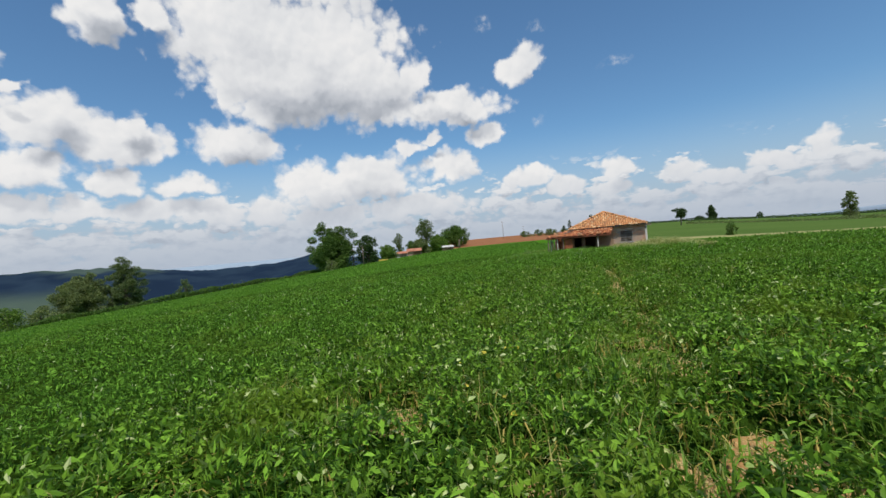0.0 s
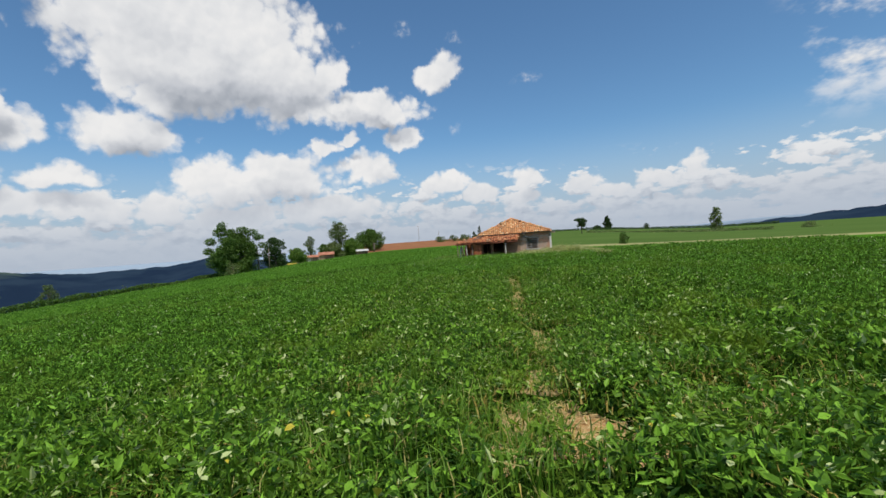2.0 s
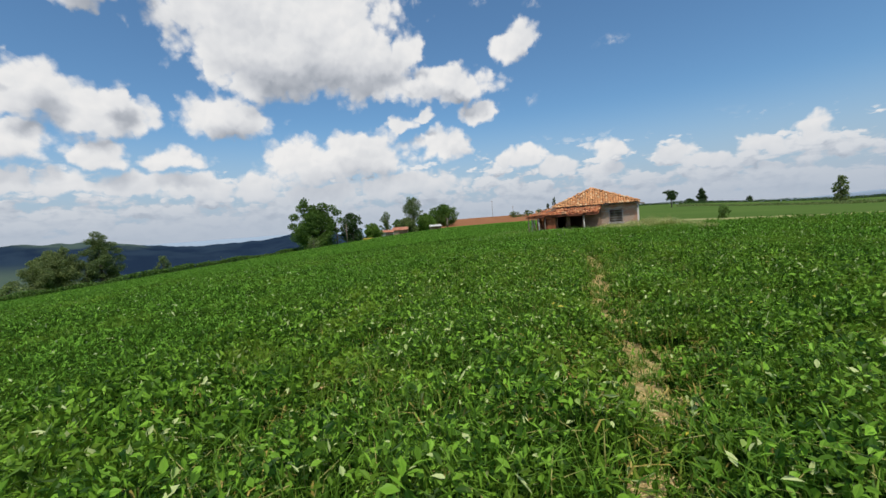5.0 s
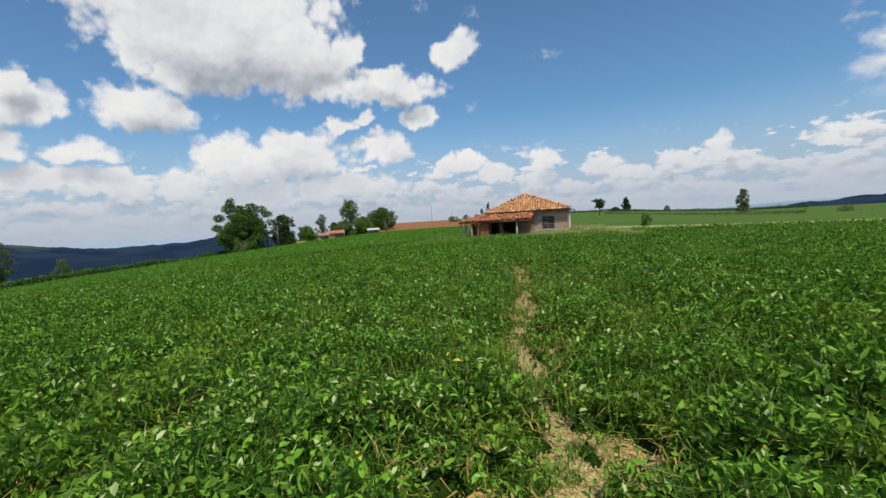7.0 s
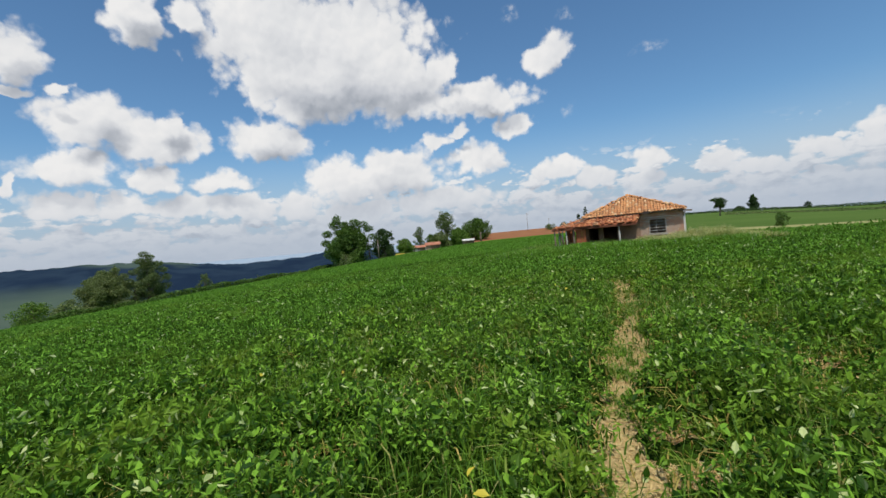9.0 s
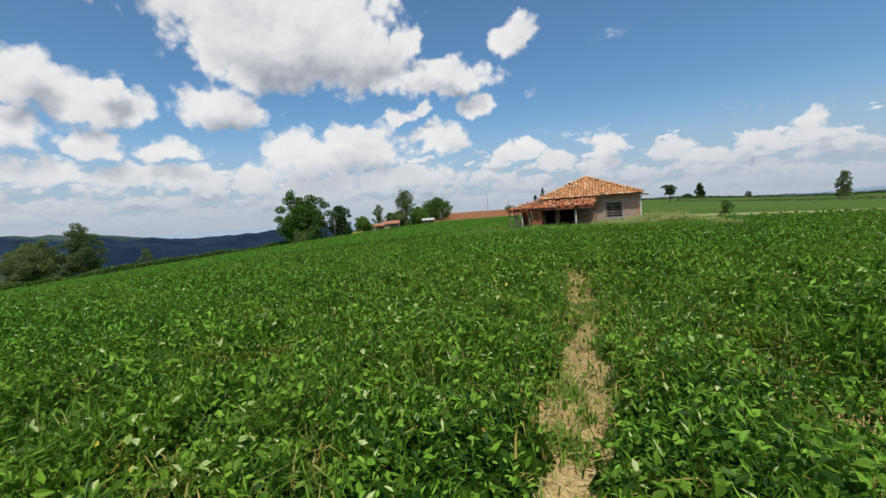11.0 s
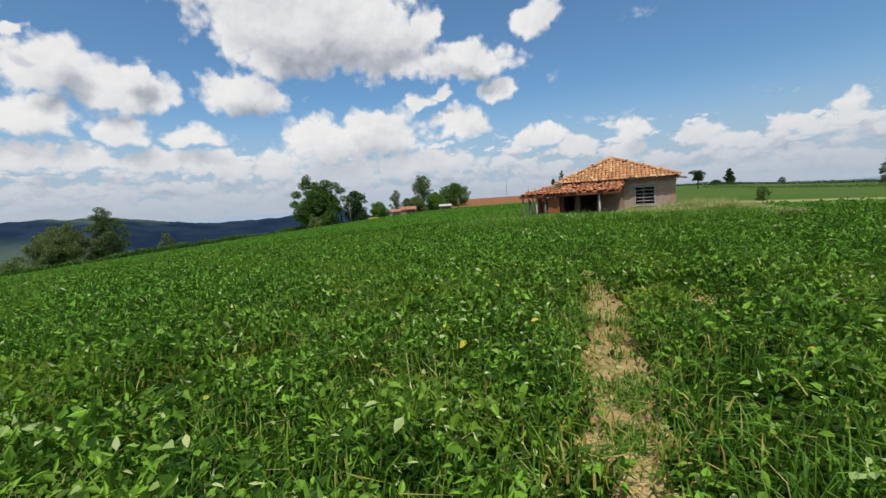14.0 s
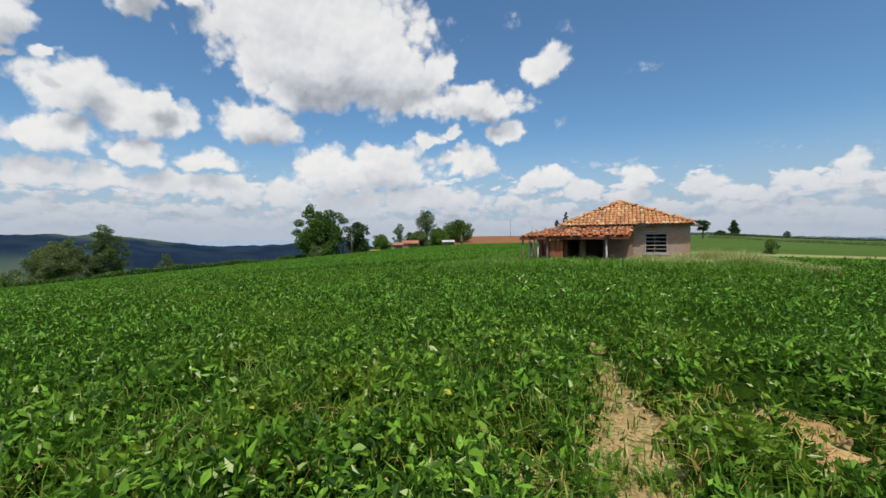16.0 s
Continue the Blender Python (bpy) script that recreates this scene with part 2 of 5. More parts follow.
M_WEED = leafy("weed leaf", (0.090, 0.220, 0.018), (0.200, 0.390, 0.045), (0.55, 0.55, 0.45), 0.015, 0.5, 0.3, 0.4)
M_TREE = leafy("broad leaf", (0.022, 0.056, 0.009), (0.140, 0.245, 0.048), None, 0, 0.6, 0.3, 0.2, (0.080, 0.140, 0.022))
M_DARKTREE = leafy("dark leaf", (0.016, 0.040, 0.010), (0.050, 0.092, 0.026), None, 0, 0.6, 0.2, 0.2)
M_GUM = leafy("gum leaf", (0.036, 0.062, 0.022), (0.190, 0.245, 0.088), None, 0, 0.6, 0.28, 0.2, (0.120, 0.150, 0.045))
M_OLIVE = leafy("olive leaf", (0.040, 0.066, 0.024), (0.270, 0.320, 0.115), None, 0, 0.6, 0.35, 0.1, (0.185, 0.225, 0.090))
M_SHRUB = leafy("shrub leaf", (0.060, 0.140, 0.018), (0.160, 0.250, 0.040), None, 0, 0.6, 0.3, 0.1)
M_BARK = material("bark", spotted((0.10, 0.08, 0.06), (0.23, 0.19, 0.15), 3.0), 0.9, 0, lambda n, p: n.math("MULTIPLY", n.noise(p, 9.0), 0.03))


def ground_colour(n, p):
    """Red-brown soil under the crop; ploughed earth, dry track and pasture further off."""
    sep = n.add("ShaderNodeSeparateXYZ")
    n.put(sep.inputs[0], p)
    x, y, z = sep.outputs
    soil = n.mix(n.span(n.noise(p, 1.4, 6), 0.35, 0.65), (0.42, 0.235, 0.100), (0.62, 0.395, 0.180))
    soil = n.mix(n.span(n.noise(p, 14.0, 4), 0.55, 0.7), soil, (0.66, 0.50, 0.27))
    green = n.mix(n.noise(p, 0.8, 5), (0.045, 0.130, 0.010), (0.080, 0.195, 0.016))
    r = n.vec("LENGTH", n.vec("MULTIPLY_ADD", p, (1, 1, 0), (-3, -8, 0)))
    az = n.math("MULTIPLY", n.math("ARCTAN2", n.math("SUBTRACT", x, 3.0), n.math("SUBTRACT", y, 8.0)), 57.2958)
    near = n.span(r, 34.0, 40.0)
    col = n.mix(near, soil, green)
    # ploughed field
    brown = n.mix(n.noise(p, 0.12, 6), (0.20, 0.085, 0.040), (0.33, 0.16, 0.085))
    wob = n.math("MULTIPLY_ADD", n.noise(p, 0.02, 3), 30.0, -15.0)
    pl = n.math("MULTIPLY", n.span(n.math("ADD", r, wob), 236.0, 242.0), n.math("MULTIPLY", n.span(az, -0.5, 0.5), n.span(az, 23.0, 22.0)))
    col = n.mix(pl, col, brown)
    # sown pasture and dry track on the other side
    pasture = n.mix(n.noise(p, 0.03, 5), (0.060, 0.110, 0.026), (0.100, 0.155, 0.040))
    right = n.span(az, 21.5, 23.0)
    col = n.mix(n.math("MULTIPLY", right, n.span(r, 112.0, 116.0)), col, pasture)
    wob2 = n.math("MULTIPLY_ADD", n.noise(p, 0.05, 3), 8.0, -4.0)
    rt = n.math("ADD", r, wob2)
    track = n.math("MULTIPLY", n.span(rt, 108.0, 111.0), n.span(rt, 122.0, 117.0))
    col = n.mix(n.math("MULTIPLY", n.math("MULTIPLY", track, right), 0.85), col, n.mix(n.noise(p, 0.6, 5), (0.26, 0.25, 0.10), (0.40, 0.37, 0.18)))
    # woods and far country, blue haze and cloud shade painted into their colours
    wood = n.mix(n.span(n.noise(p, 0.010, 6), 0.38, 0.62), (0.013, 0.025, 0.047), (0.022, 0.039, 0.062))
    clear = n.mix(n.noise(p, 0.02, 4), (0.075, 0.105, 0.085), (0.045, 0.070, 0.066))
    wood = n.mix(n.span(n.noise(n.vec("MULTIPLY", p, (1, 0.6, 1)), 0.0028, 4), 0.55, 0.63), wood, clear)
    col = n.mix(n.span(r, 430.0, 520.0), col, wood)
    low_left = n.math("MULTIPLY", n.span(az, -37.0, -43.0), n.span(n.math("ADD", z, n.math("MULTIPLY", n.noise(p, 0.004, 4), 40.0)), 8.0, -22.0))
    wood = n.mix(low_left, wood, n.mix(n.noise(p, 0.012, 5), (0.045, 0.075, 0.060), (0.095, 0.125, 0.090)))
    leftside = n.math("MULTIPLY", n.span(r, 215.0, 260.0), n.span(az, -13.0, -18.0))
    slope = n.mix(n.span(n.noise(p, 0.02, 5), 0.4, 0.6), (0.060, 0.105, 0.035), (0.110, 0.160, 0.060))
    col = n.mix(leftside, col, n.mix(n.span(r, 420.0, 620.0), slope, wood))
    # pale distance haze, put into the ground colour
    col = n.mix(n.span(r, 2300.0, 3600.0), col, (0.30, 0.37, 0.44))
    return col


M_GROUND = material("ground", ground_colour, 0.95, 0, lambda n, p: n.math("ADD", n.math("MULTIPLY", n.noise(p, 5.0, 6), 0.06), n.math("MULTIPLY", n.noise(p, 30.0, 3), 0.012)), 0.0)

# ---------------------------------------------------------------- ground
CX, CY = 3.0, 8.0


def sstep(v, a, b):
    t = np.clip((v - a) / (b - a), 0, 1)
    return t * t * (3 - 2 * t)


def vnoise(x, y, scale, seed=0):
    """Smooth value noise, 0 to 1."""
    g = np.random.default_rng(seed).random((64, 64))
    u, v = np.asarray(x) / scale + 1000.3, np.asarray(y) / scale + 1000.7
    i, j = np.floor(u).astype(int), np.floor(v).astype(int)
    fu, fv = u - i, v - j
    fu, fv = fu * fu * (3 - 2 * fu), fv * fv * (3 - 2 * fv)
    G = lambda a, b: g[a % 64, b % 64]
    return (G(i, j) * (1 - fu) + G(i + 1, j) * fu) * (1 - fv) + (G(i, j + 1) * (1 - fu) + G(i + 1, j + 1) * fu) * fv


RISE_Y = [-14, -6, 0, 2.8, 4.4, 5.4, 7, 8.7, 12, 15, 18, 22, 31]
RISE_Z = [0.2, 0.60, 0.64, 0.61, 0.55, 0.47, 0.31, 0.20, 0.16, 0.16, 0.19, 0.13, 0.0]


def ground_z(x, y):
    """Height of the soil: a gentle crest that falls away to a valley on one side and rises to a far crest on the other."""
    x, y = np.asarray(x, float), np.asarray(y, float)
    r = np.hypot(x - CX, y - CY)
    az = np.degrees(np.arctan2(x - CX, y - CY))
    u = -x
    fall = 12 * np.logaddexp(0, u / 12)
    field = -0.45 - 0.095 * (fall - 7.0) - 0.009 * np.clip(y, -50, 230)
    # ploughed rise ahead
    mid = sstep(az, -14, 0)
    field = field + mid * 4.6 * sstep(r, 215, 345)
    # the other side: a dip, then a long rise to a crest
    top = 3.2 - 6.3 * sstep(az, 26, 46)
    right = -0.55 - 2.3 * sstep(r, 35, 82) + (top + 2.85) * np.clip((r - 84) / 346, 0, 1)
    w = sstep(az, 12, 27)
    z = field * (1 - w) + right * w
    # the low rise on which the walk begins
    z = z + np.interp(y, RISE_Y, RISE_Z) * np.exp(-((x - 0.36 * y) / 9.0) ** 2)
    # beyond the crests the land drops to the valley
    edge = -0.862 * x + 0.507 * y - 145.5
    drop = np.clip(edge, 0, 400) * 0.24 * sstep(az, 2, -14)
    back = np.clip(r - 350 - 110 * w, 0, 500) * 0.12 * np.maximum(sstep(az, -12, 2), 0.0)
    z = z - drop - back
    z = np.maximum(z, -75 + 0 * z)
    # wooded ridges and far country
    lift = np.interp(az, [-180, -70, -50, -44, -38, -34, -30, -22, -19, -16, -10, 20, 44, 60, 180], [0.5, 0.4, 0.30, 0.40, 0.15, -0.55, -1.05, -1.0, -0.55, 0.1, -1.6, -2.5, -1.0, 0.5, 0.5])
    ridge = -75 + np.maximum(0, 75 + 1300 * np.tan(np.radians(lift)) + 9 * vnoise(x, y, 38.0, 17) + 5 * vnoise(x, y, 17.0, 18)) * np.exp(-((r - 1300) / 420) ** 2)
    z = np.where(r > 600, np.maximum(z, ridge * sstep(r, 600, 800) + z * (1 - sstep(r, 600, 800))), z)
    far = -75 + 62 * sstep(r, 2300, 4700) + (az > 25) * 60 * np.exp(-((r - 3300) / 700) ** 2) * sstep(az, 30, 50)
    z = np.where(r > 1800, np.maximum(z, far), z)
    return z


def gz(x, y):
    return float(ground_z(x, y))


def mesh_of(name, verts, faces, mat, smooth=False):
    me = bpy.data.meshes.new(name)
    verts = np.asarray(verts, np.float32).reshape(-1, 3)
    faces = np.asarray(faces, np.int32)
    k = faces.shape[1]
    me.vertices.add(len(verts)), me.loops.add(faces.size), me.polygons.add(len(faces))
    me.vertices.foreach_set("co", verts.ravel())
    me.loops.foreach_set("vertex_index", faces.ravel())
    me.polygons.foreach_set("loop_start", np.arange(0, faces.size, k, dtype=np.int32))
    me.polygons.foreach_set("use_smooth", np.full(len(faces), smooth))
    me.materials.append(mat)
    me.update(calc_edges=True)
    return me


def polar_ground():
    rad = np.concatenate([np.arange(0.25, 30, 0.35), np.geomspace(30, 4850, 150)])
    ang = np.radians(np.concatenate([np.arange(-70, -10, 0.22), np.arange(-10, 70, 0.5), np.arange(70, 290, 4.0)]))
    A, R = np.meshgrid(ang, rad)
    x, y = CX + R * np.sin(A), CY + R * np.cos(A)
    v = np.stack([x, y, ground_z(x, y)], -1).reshape(-1, 3)
    na, nr = len(ang), len(rad)
    i, j = np.meshgrid(np.arange(nr - 1), np.arange(na), indexing="ij")
    k = (j + 1) % na
    f = np.stack([i * na + j, (i + 1) * na + j, (i + 1) * na + k, i * na + k], -1).reshape(-1, 4)[:, ::-1]
    v = np.vstack([v, [[CX, CY, gz(CX, CY)]]])
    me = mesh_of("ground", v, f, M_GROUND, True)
    ob = tagged(new("ground", me), "rolling farmland with red-brown soil, valley and wooded ridges", "ground", kind="structure")
    # close the small middle
    bm = bmesh.new()
    bm.from_mesh(me)
    bm.verts.ensure_lookup_table()
    for a in range(na):
        try:
            bm.faces.new([bm.verts[len(v) - 1], bm.verts[a], bm.verts[(a + 1) % na]][::-1])
        except ValueError:
            pass
    bmesh.ops.recalc_face_normals(bm, faces=bm.faces[:])
    bm.to_mesh(me)
    bm.free()
    for p in me.polygons:
        p.use_smooth = True
    return ob


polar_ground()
rng = np.random.default_rng(7)


# ---------------------------------------------------------------- leaves in bulk
def leaf_mesh(name, pos, size, mat, aspect=0.42, up=0.85, fold=0.14):
    """Ovate leaves with a folded midrib, six corners each, facing up or turned by chance."""
    k = len(pos)
    a = rng.uniform(0, 2 * np.pi, k)
    tilt = rng.normal(0, up, k)
    d = np.stack([np.cos(a) * np.cos(tilt), np.sin(a) * np.cos(tilt), np.sin(tilt)], 1)
    side = np.stack([-np.sin(a), np.cos(a), rng.normal(0, 0.45, k)], 1)
    side -= d * (side * d).sum(1)[:, None]
    side /= np.linalg.norm(side, axis=1)[:, None]
    nrm = np.cross(d, side)
    s = np.asarray(size)[:, None]
    w = s * aspect * 0.5
    base, tip = pos - d * s * 0.5, pos + d * s * 0.5
    m1, m2 = pos - d * s * 0.14, pos + d * s * 0.2
    drop = nrm * s * fold
    v = np.stack([base, m1 + side * w + drop, m2 + side * w * 0.72 + drop, tip, m2 - side * w * 0.72 + drop, m1 - side * w + drop], 1)
    o = np.arange(k)[:, None] * 6
    f = np.concatenate([o + np.array([[0, 1, 2, 3]]), o + np.array([[0, 3, 4, 5]])], 0)
    return mesh_of(name, v.reshape(-1, 3), f, mat)


def quad_leaves(name, pos, size, mat, aspect=0.46, up=0.8):
    k = len(pos)
    a, tilt = rng.uniform(0, 2 * np.pi, k), rng.normal(0, up, k)
    d = np.stack([np.cos(a) * np.cos(tilt), np.sin(a) * np.cos(tilt), np.sin(tilt)], 1)
    side = np.cross(d, rng.normal(0, 1, (k, 3)))
    side /= np.linalg.norm(side, axis=1)[:, None] + 1e-9
    s = np.asarray(size)[:, None]
    mid = pos - d * s * 0.14 - np.cross(d, side) * s * 0.07
    v = np.stack([pos - d * s * 0.5, mid + side * s * aspect * 0.5, pos + d * s * 0.5, mid - side * s * aspect * 0.5], 1)
    return mesh_of(name, v.reshape(-1, 3), np.arange(4 * k).reshape(-1, 4), mat)


def blade_mesh(name, foot, height, width, mat, bend=0.5):
    """Grass blades: tapered, bowed strips of two pieces."""
    k = len(foot)
    a = rng.uniform(0, 2 * np.pi, k)
    h, w = np.asarray(height)[:, None], np.asarray(width)[:, None]
    out = np.stack([np.cos(a), np.sin(a), 0 * a], 1)
    side = np.stack([-np.sin(a), np.cos(a), 0 * a], 1)
    b = rng.uniform(0.1, bend, k)[:, None]
    up = np.array([[0, 0, 1.0]])
    mid = foot + up * h * 0.6 + out * h * b * 0.3
    tip = foot + up * h * (1 - b * 0.35) + out * h * b
    v = np.stack([foot - side * w * 0.5, foot + side * w * 0.5, mid + side * w * 0.45, mid - side * w * 0.45, tip + side * w * 0.08, tip - side * w * 0.08], 1)
    o = np.arange(k)[:, None] * 6
    f = np.concatenate([o + np.array([[0, 1, 2, 3]]), o + np.array([[3, 2, 4, 5]])], 0)
    return mesh_of(name, v.reshape(-1, 3), f, mat)


STRIP_Y = [3.6, 4.4, 5.1, 5.6, 7.8, 8.3, 9.0, 10.0, 11.4, 12.8, 13.7, 14.9, 16.3, 17.8, 18.8, 19.7, 22]
STRIP_X = [1.6, 1.86, 2.14, 2.64, 3.62, 3.80, 4.08, 4.26, 4.54, 5.15, 5.55, 5.97, 6.45, 6.86, 7.18, 7.32, 7.9]


def strip_x(y):
    return np.interp(y, STRIP_Y, STRIP_X)


# bare and yellowed spots in the crop: x, y, radius
BARE = [(-0.70, 4.20, 0.30), (1.32, 2.48, 0.15), (1.92, 2.48, 0.27), (3.88, 8.75, 0.22), (2.54, 5.05, 0.20), (4.77, 4.86, 0.26), (0.41, 2.51, 0.12), (2.64, 5.60, 0.20),
        (2.14, 5.07, 0.20), (1.86, 4.35, 0.22), (2.45, 4.40, 0.44), (3.96, 4.46, 0.44), (1.42, 5.66, 0.11), (0.56, 9.06, 0.15), (0.98, 9.96, 0.19), (3.09, 8.44, 0.16),
        (2.24, 10.70, 0.15), (4.35, 8.75, 0.22), (7.02, 13.65, 0.28), (7.02, 12.63, 0.30), (6.59, 11.72, 0.30), (4.91, 11.32, 0.20), (4.79, 10.60, 0.16), (2.81, 16.18, 0.32),
        (2.19, 14.38, 0.32), (7.67, 14.73, 0.16), (7.04, 14.04, 0.16), (5.60, 14.80, 0.15), (8.40, 18.00, 0.23), (8.54, 18.60, 0.25), (3.86, 7.52, 0.17), (3.40, 7.50, 0.15), (4.32, 9.00, 0.17), (3.32, 17.12, 0.32), (4.71, 17.94, 0.13), (3.91, 18.05, 0.16)]
spot_rng = np.random.default_rng(5)
BARE += [(x, y, r) for x, y, r in zip(spot_rng.uniform(-4, 11, 50), spot_rng.uniform(0.5, 22, 50), spot_rng.uniform(0.06, 0.15, 50))]


def bareness(x, y, grow=0.0):
    """1 on the trodden strip and on the bare spots, 0 in the full crop; grow widens them by so many metres."""
    wob = (vnoise(x, y, 0.35, 3) - 0.5) * 0.20 + (vnoise(x, y, 0.11, 4) - 0.5) * 0.14
    half = np.interp(y, [4.0, 5, 7, 7.8, 8.8, 9.8, 11, 12.4, 13.0, 13.7, 14.6, 15.7, 17.7, 18.7, 20, 21.5], [0.03, 0.05, 0.05, 0.14, 0.15, 0.06, 0.10, 0.10, 0.25, 0.22, 0.12, 0.18, 0.24, 0.21, 0.05, 0.0])
    b = 1 - sstep(np.abs(x - strip_x(y)) + wob * 1.3, half + grow, half + 0.13 + grow * 2)
    b = b * sstep(y, 4.0, 5.5) * (1 - sstep(y, 20.0, 22.0))
    for cx, cy, rr in BARE:
        b = np.maximum(b, 1 - sstep(np.hypot(x - cx, (y - cy) * 0.7) + wob, rr * 0.5 + grow, rr * 1.25 + grow * 2))
    return b


def crop_height(x, y):
    b = bareness(x, y)
    h = 0.24 + 0.26 * vnoise(x, y, 0.42, 1) + 0.10 * vnoise(x, y, 0.19, 6) + 0.10 * vnoise(x, y, 2.3, 2)
    return h * (1 - 0.75 * b) * (1 - 0.40 * bareness(x, y, 0.14)), b


def off_house(x, y, m=1.2):
    c, s = math.cos(radians(-22)), math.sin(radians(-22))
    lx, ly = (x - 9.34) * c + (y - 37.98) * s, -(x - 9.34) * s + (y - 37.98) * c
    return ~((lx > -1.6 - m) & (lx < 10.2 + m) & (ly > -1.4 - m) & (ly < 9 + m))


def scatter(n, r0, r1, a0=-62, a1=62, cx=CX, cy=CY):
    r = np.sqrt(rng.uniform(r0 * r0, r1 * r1, n))
    a = np.radians(rng.uniform(a0, a1, n))
    return cx + r * np.sin(a), cy + r * np.cos(a)


def path_dist(x, y):
    """Distance to the line walked."""
    t = np.clip((x * 5.7 + y * 15.2) / (5.7 ** 2 + 15.2 ** 2), 0, 1)
    return np.hypot(x - t * 5.7, y - t * 15.2)


def sow(name, label, x, y, size, mat, kind="leaf", gap=0.33, aspect=0.45):
    """Leaves over the crop's height, thinner in the hollows between the plants."""
    h, b = crop_height(x, y)
    hollow = 1 - sstep(vnoise(x, y, gap, 77), 0.22, 0.42)
    keep = (rng.random(len(x)) > b * 0.93) & (rng.random(len(x)) > hollow * 0.72) & off_house(x, y, 0.6)
    x, y, h, hollow = x[keep], y[keep], h[keep], hollow[keep]
    top = rng.beta(3.0, 1.2, len(x)) * (1 - 0.35 * hollow)
    z = ground_z(x, y) + h * top + 0.015
    s = size[0] + (size[1] - size[0]) * rng.beta(1.3, 1.8, len(x))
    p = np.stack([x, y, z], 1)
    me = leaf_mesh(name, p, s, mat, aspect, 0.75, 0.10) if kind == "leaf" else quad_leaves(name, p, s, mat, aspect, 0.9)
    ob = new(name, me)
    return tagged(ob, label, "crop", kind="stuff")


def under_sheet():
    """Lower foliage as one sheet painted shade-dark, closing the crop except on bare soil."""
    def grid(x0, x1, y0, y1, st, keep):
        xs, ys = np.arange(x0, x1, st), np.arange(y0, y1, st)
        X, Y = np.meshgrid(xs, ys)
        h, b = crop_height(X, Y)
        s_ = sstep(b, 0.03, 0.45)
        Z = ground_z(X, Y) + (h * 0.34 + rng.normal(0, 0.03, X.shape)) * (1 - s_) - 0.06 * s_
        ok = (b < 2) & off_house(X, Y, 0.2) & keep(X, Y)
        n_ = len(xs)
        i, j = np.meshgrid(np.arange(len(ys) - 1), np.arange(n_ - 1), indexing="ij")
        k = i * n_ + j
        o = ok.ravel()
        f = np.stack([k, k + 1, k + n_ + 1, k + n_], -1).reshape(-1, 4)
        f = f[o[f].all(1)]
        return mesh_of("lower_foliage", np.stack([X, Y, Z], -1).reshape(-1, 3), f, M_UNDER_SHADE, True)
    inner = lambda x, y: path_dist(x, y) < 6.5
    tagged(new("lower_foliage", grid(-7, 14, -3, 24, 0.12, inner)), "lower soybean foliage by the path as a sheet painted shade-dark", "crop", kind="stuff")
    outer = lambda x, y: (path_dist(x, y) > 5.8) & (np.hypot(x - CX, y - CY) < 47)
    tagged(new("lower_foliage", grid(-40, 46, -6, 55, 0.30, outer)), "lower foliage of the open soybean field as a sheet painted shade-dark", "crop", kind="stuff")


def build_crop():
    # along the walk: broad folded leaflets; then smaller pieces further off
    x, y = rng.uniform(-7, 14, 900000), rng.uniform(-3.0, 23, 900000)
    d = path_dist(x, y)
    pick = rng.random(len(x))
    k = (d < 2.2) & (pick < 0.62)
    sow("soybean_crop", "dense folded green soybean leaflets beside the path", x[k], y[k], (0.030, 0.092), M_CROP, "leaf", 0.30, 0.52)
    k = (d < 3.2) & (pick > 0.62)
    sow("soybean_crop", "narrow green soybean leaflets seen edge-on", x[k], y[k], (0.050, 0.130), M_CROP, "quad", 0.30, 0.18)
    k = (d >= 2.2) & (d < 6.0) & (pick < np.interp(d, [2.2, 6], [0.72, 0.42]))
    sow("soybean_crop", "dense green soybean leaflets of the field", x[k], y[k], (0.050, 0.135), M_CROP, "quad", 0.36, 0.42)
    x, y = rng.uniform(-28, 36, 600000), rng.uniform(-3, 42, 600000)
    d = path_dist(x, y)
    k = (d > 9.0) & (np.hypot(x - CX, y - CY) < 34) & (rng.random(len(x)) < np.interp(d, [5, 10, 28], [0.95, 0.8, 0.5]))
    sow("soybean_crop", "green soybean foliage in the open field", x[k], y[k], (0.08, 0.19), M_CROP_MID, "quad", 0.55, 0.32)
    x, y = rng.uniform(-10, 20, 520000), rng.uniform(-3, 30, 520000)
    d = path_dist(x, y)
    k = (d > 5.4) & (d < 9.6) & (rng.random(len(x)) < np.interp(d, [5.4, 9.6], [1.0, 0.6]))
    sow("soybean_crop", "green soybean foliage a few steps from the path", x[k], y[k], (0.055, 0.135), M_CROP_MID, "quad", 0.42, 0.30)
    x, y = scatter(115000, 31, 99, -60, 60)
    k = np.hypot(x - CX, y - CY) < np.where(np.degrees(np.arctan2(x - CX, y - CY)) > 20, 82, 99)
    sow("soybean_crop", "green soybean field seen at a distance", x[k], y[k], (0.12, 0.28), M_CROP_FAR, "quad", 1.1, 0.5)
    x, y = scatter(55000, 80, 215, -56, 12)
    edge = -0.862 * x + 0.507 * y - 145.5
    k = edge < 2
    sow("soybean_crop", "far green soybean field", x[k], y[k], (0.25, 0.5), M_CROP_FAR, "quad", 2.5, 0.5)


under_sheet()
build_crop()


# ---------------------------------------------------------------- helpers for things
def thing(name, x, y, z, rz, label, category, group=""):
    e = new(name)
    e.matrix_world = pose(x, y, z, 0, 0, rz)
    return tagged(e, label, category, group)


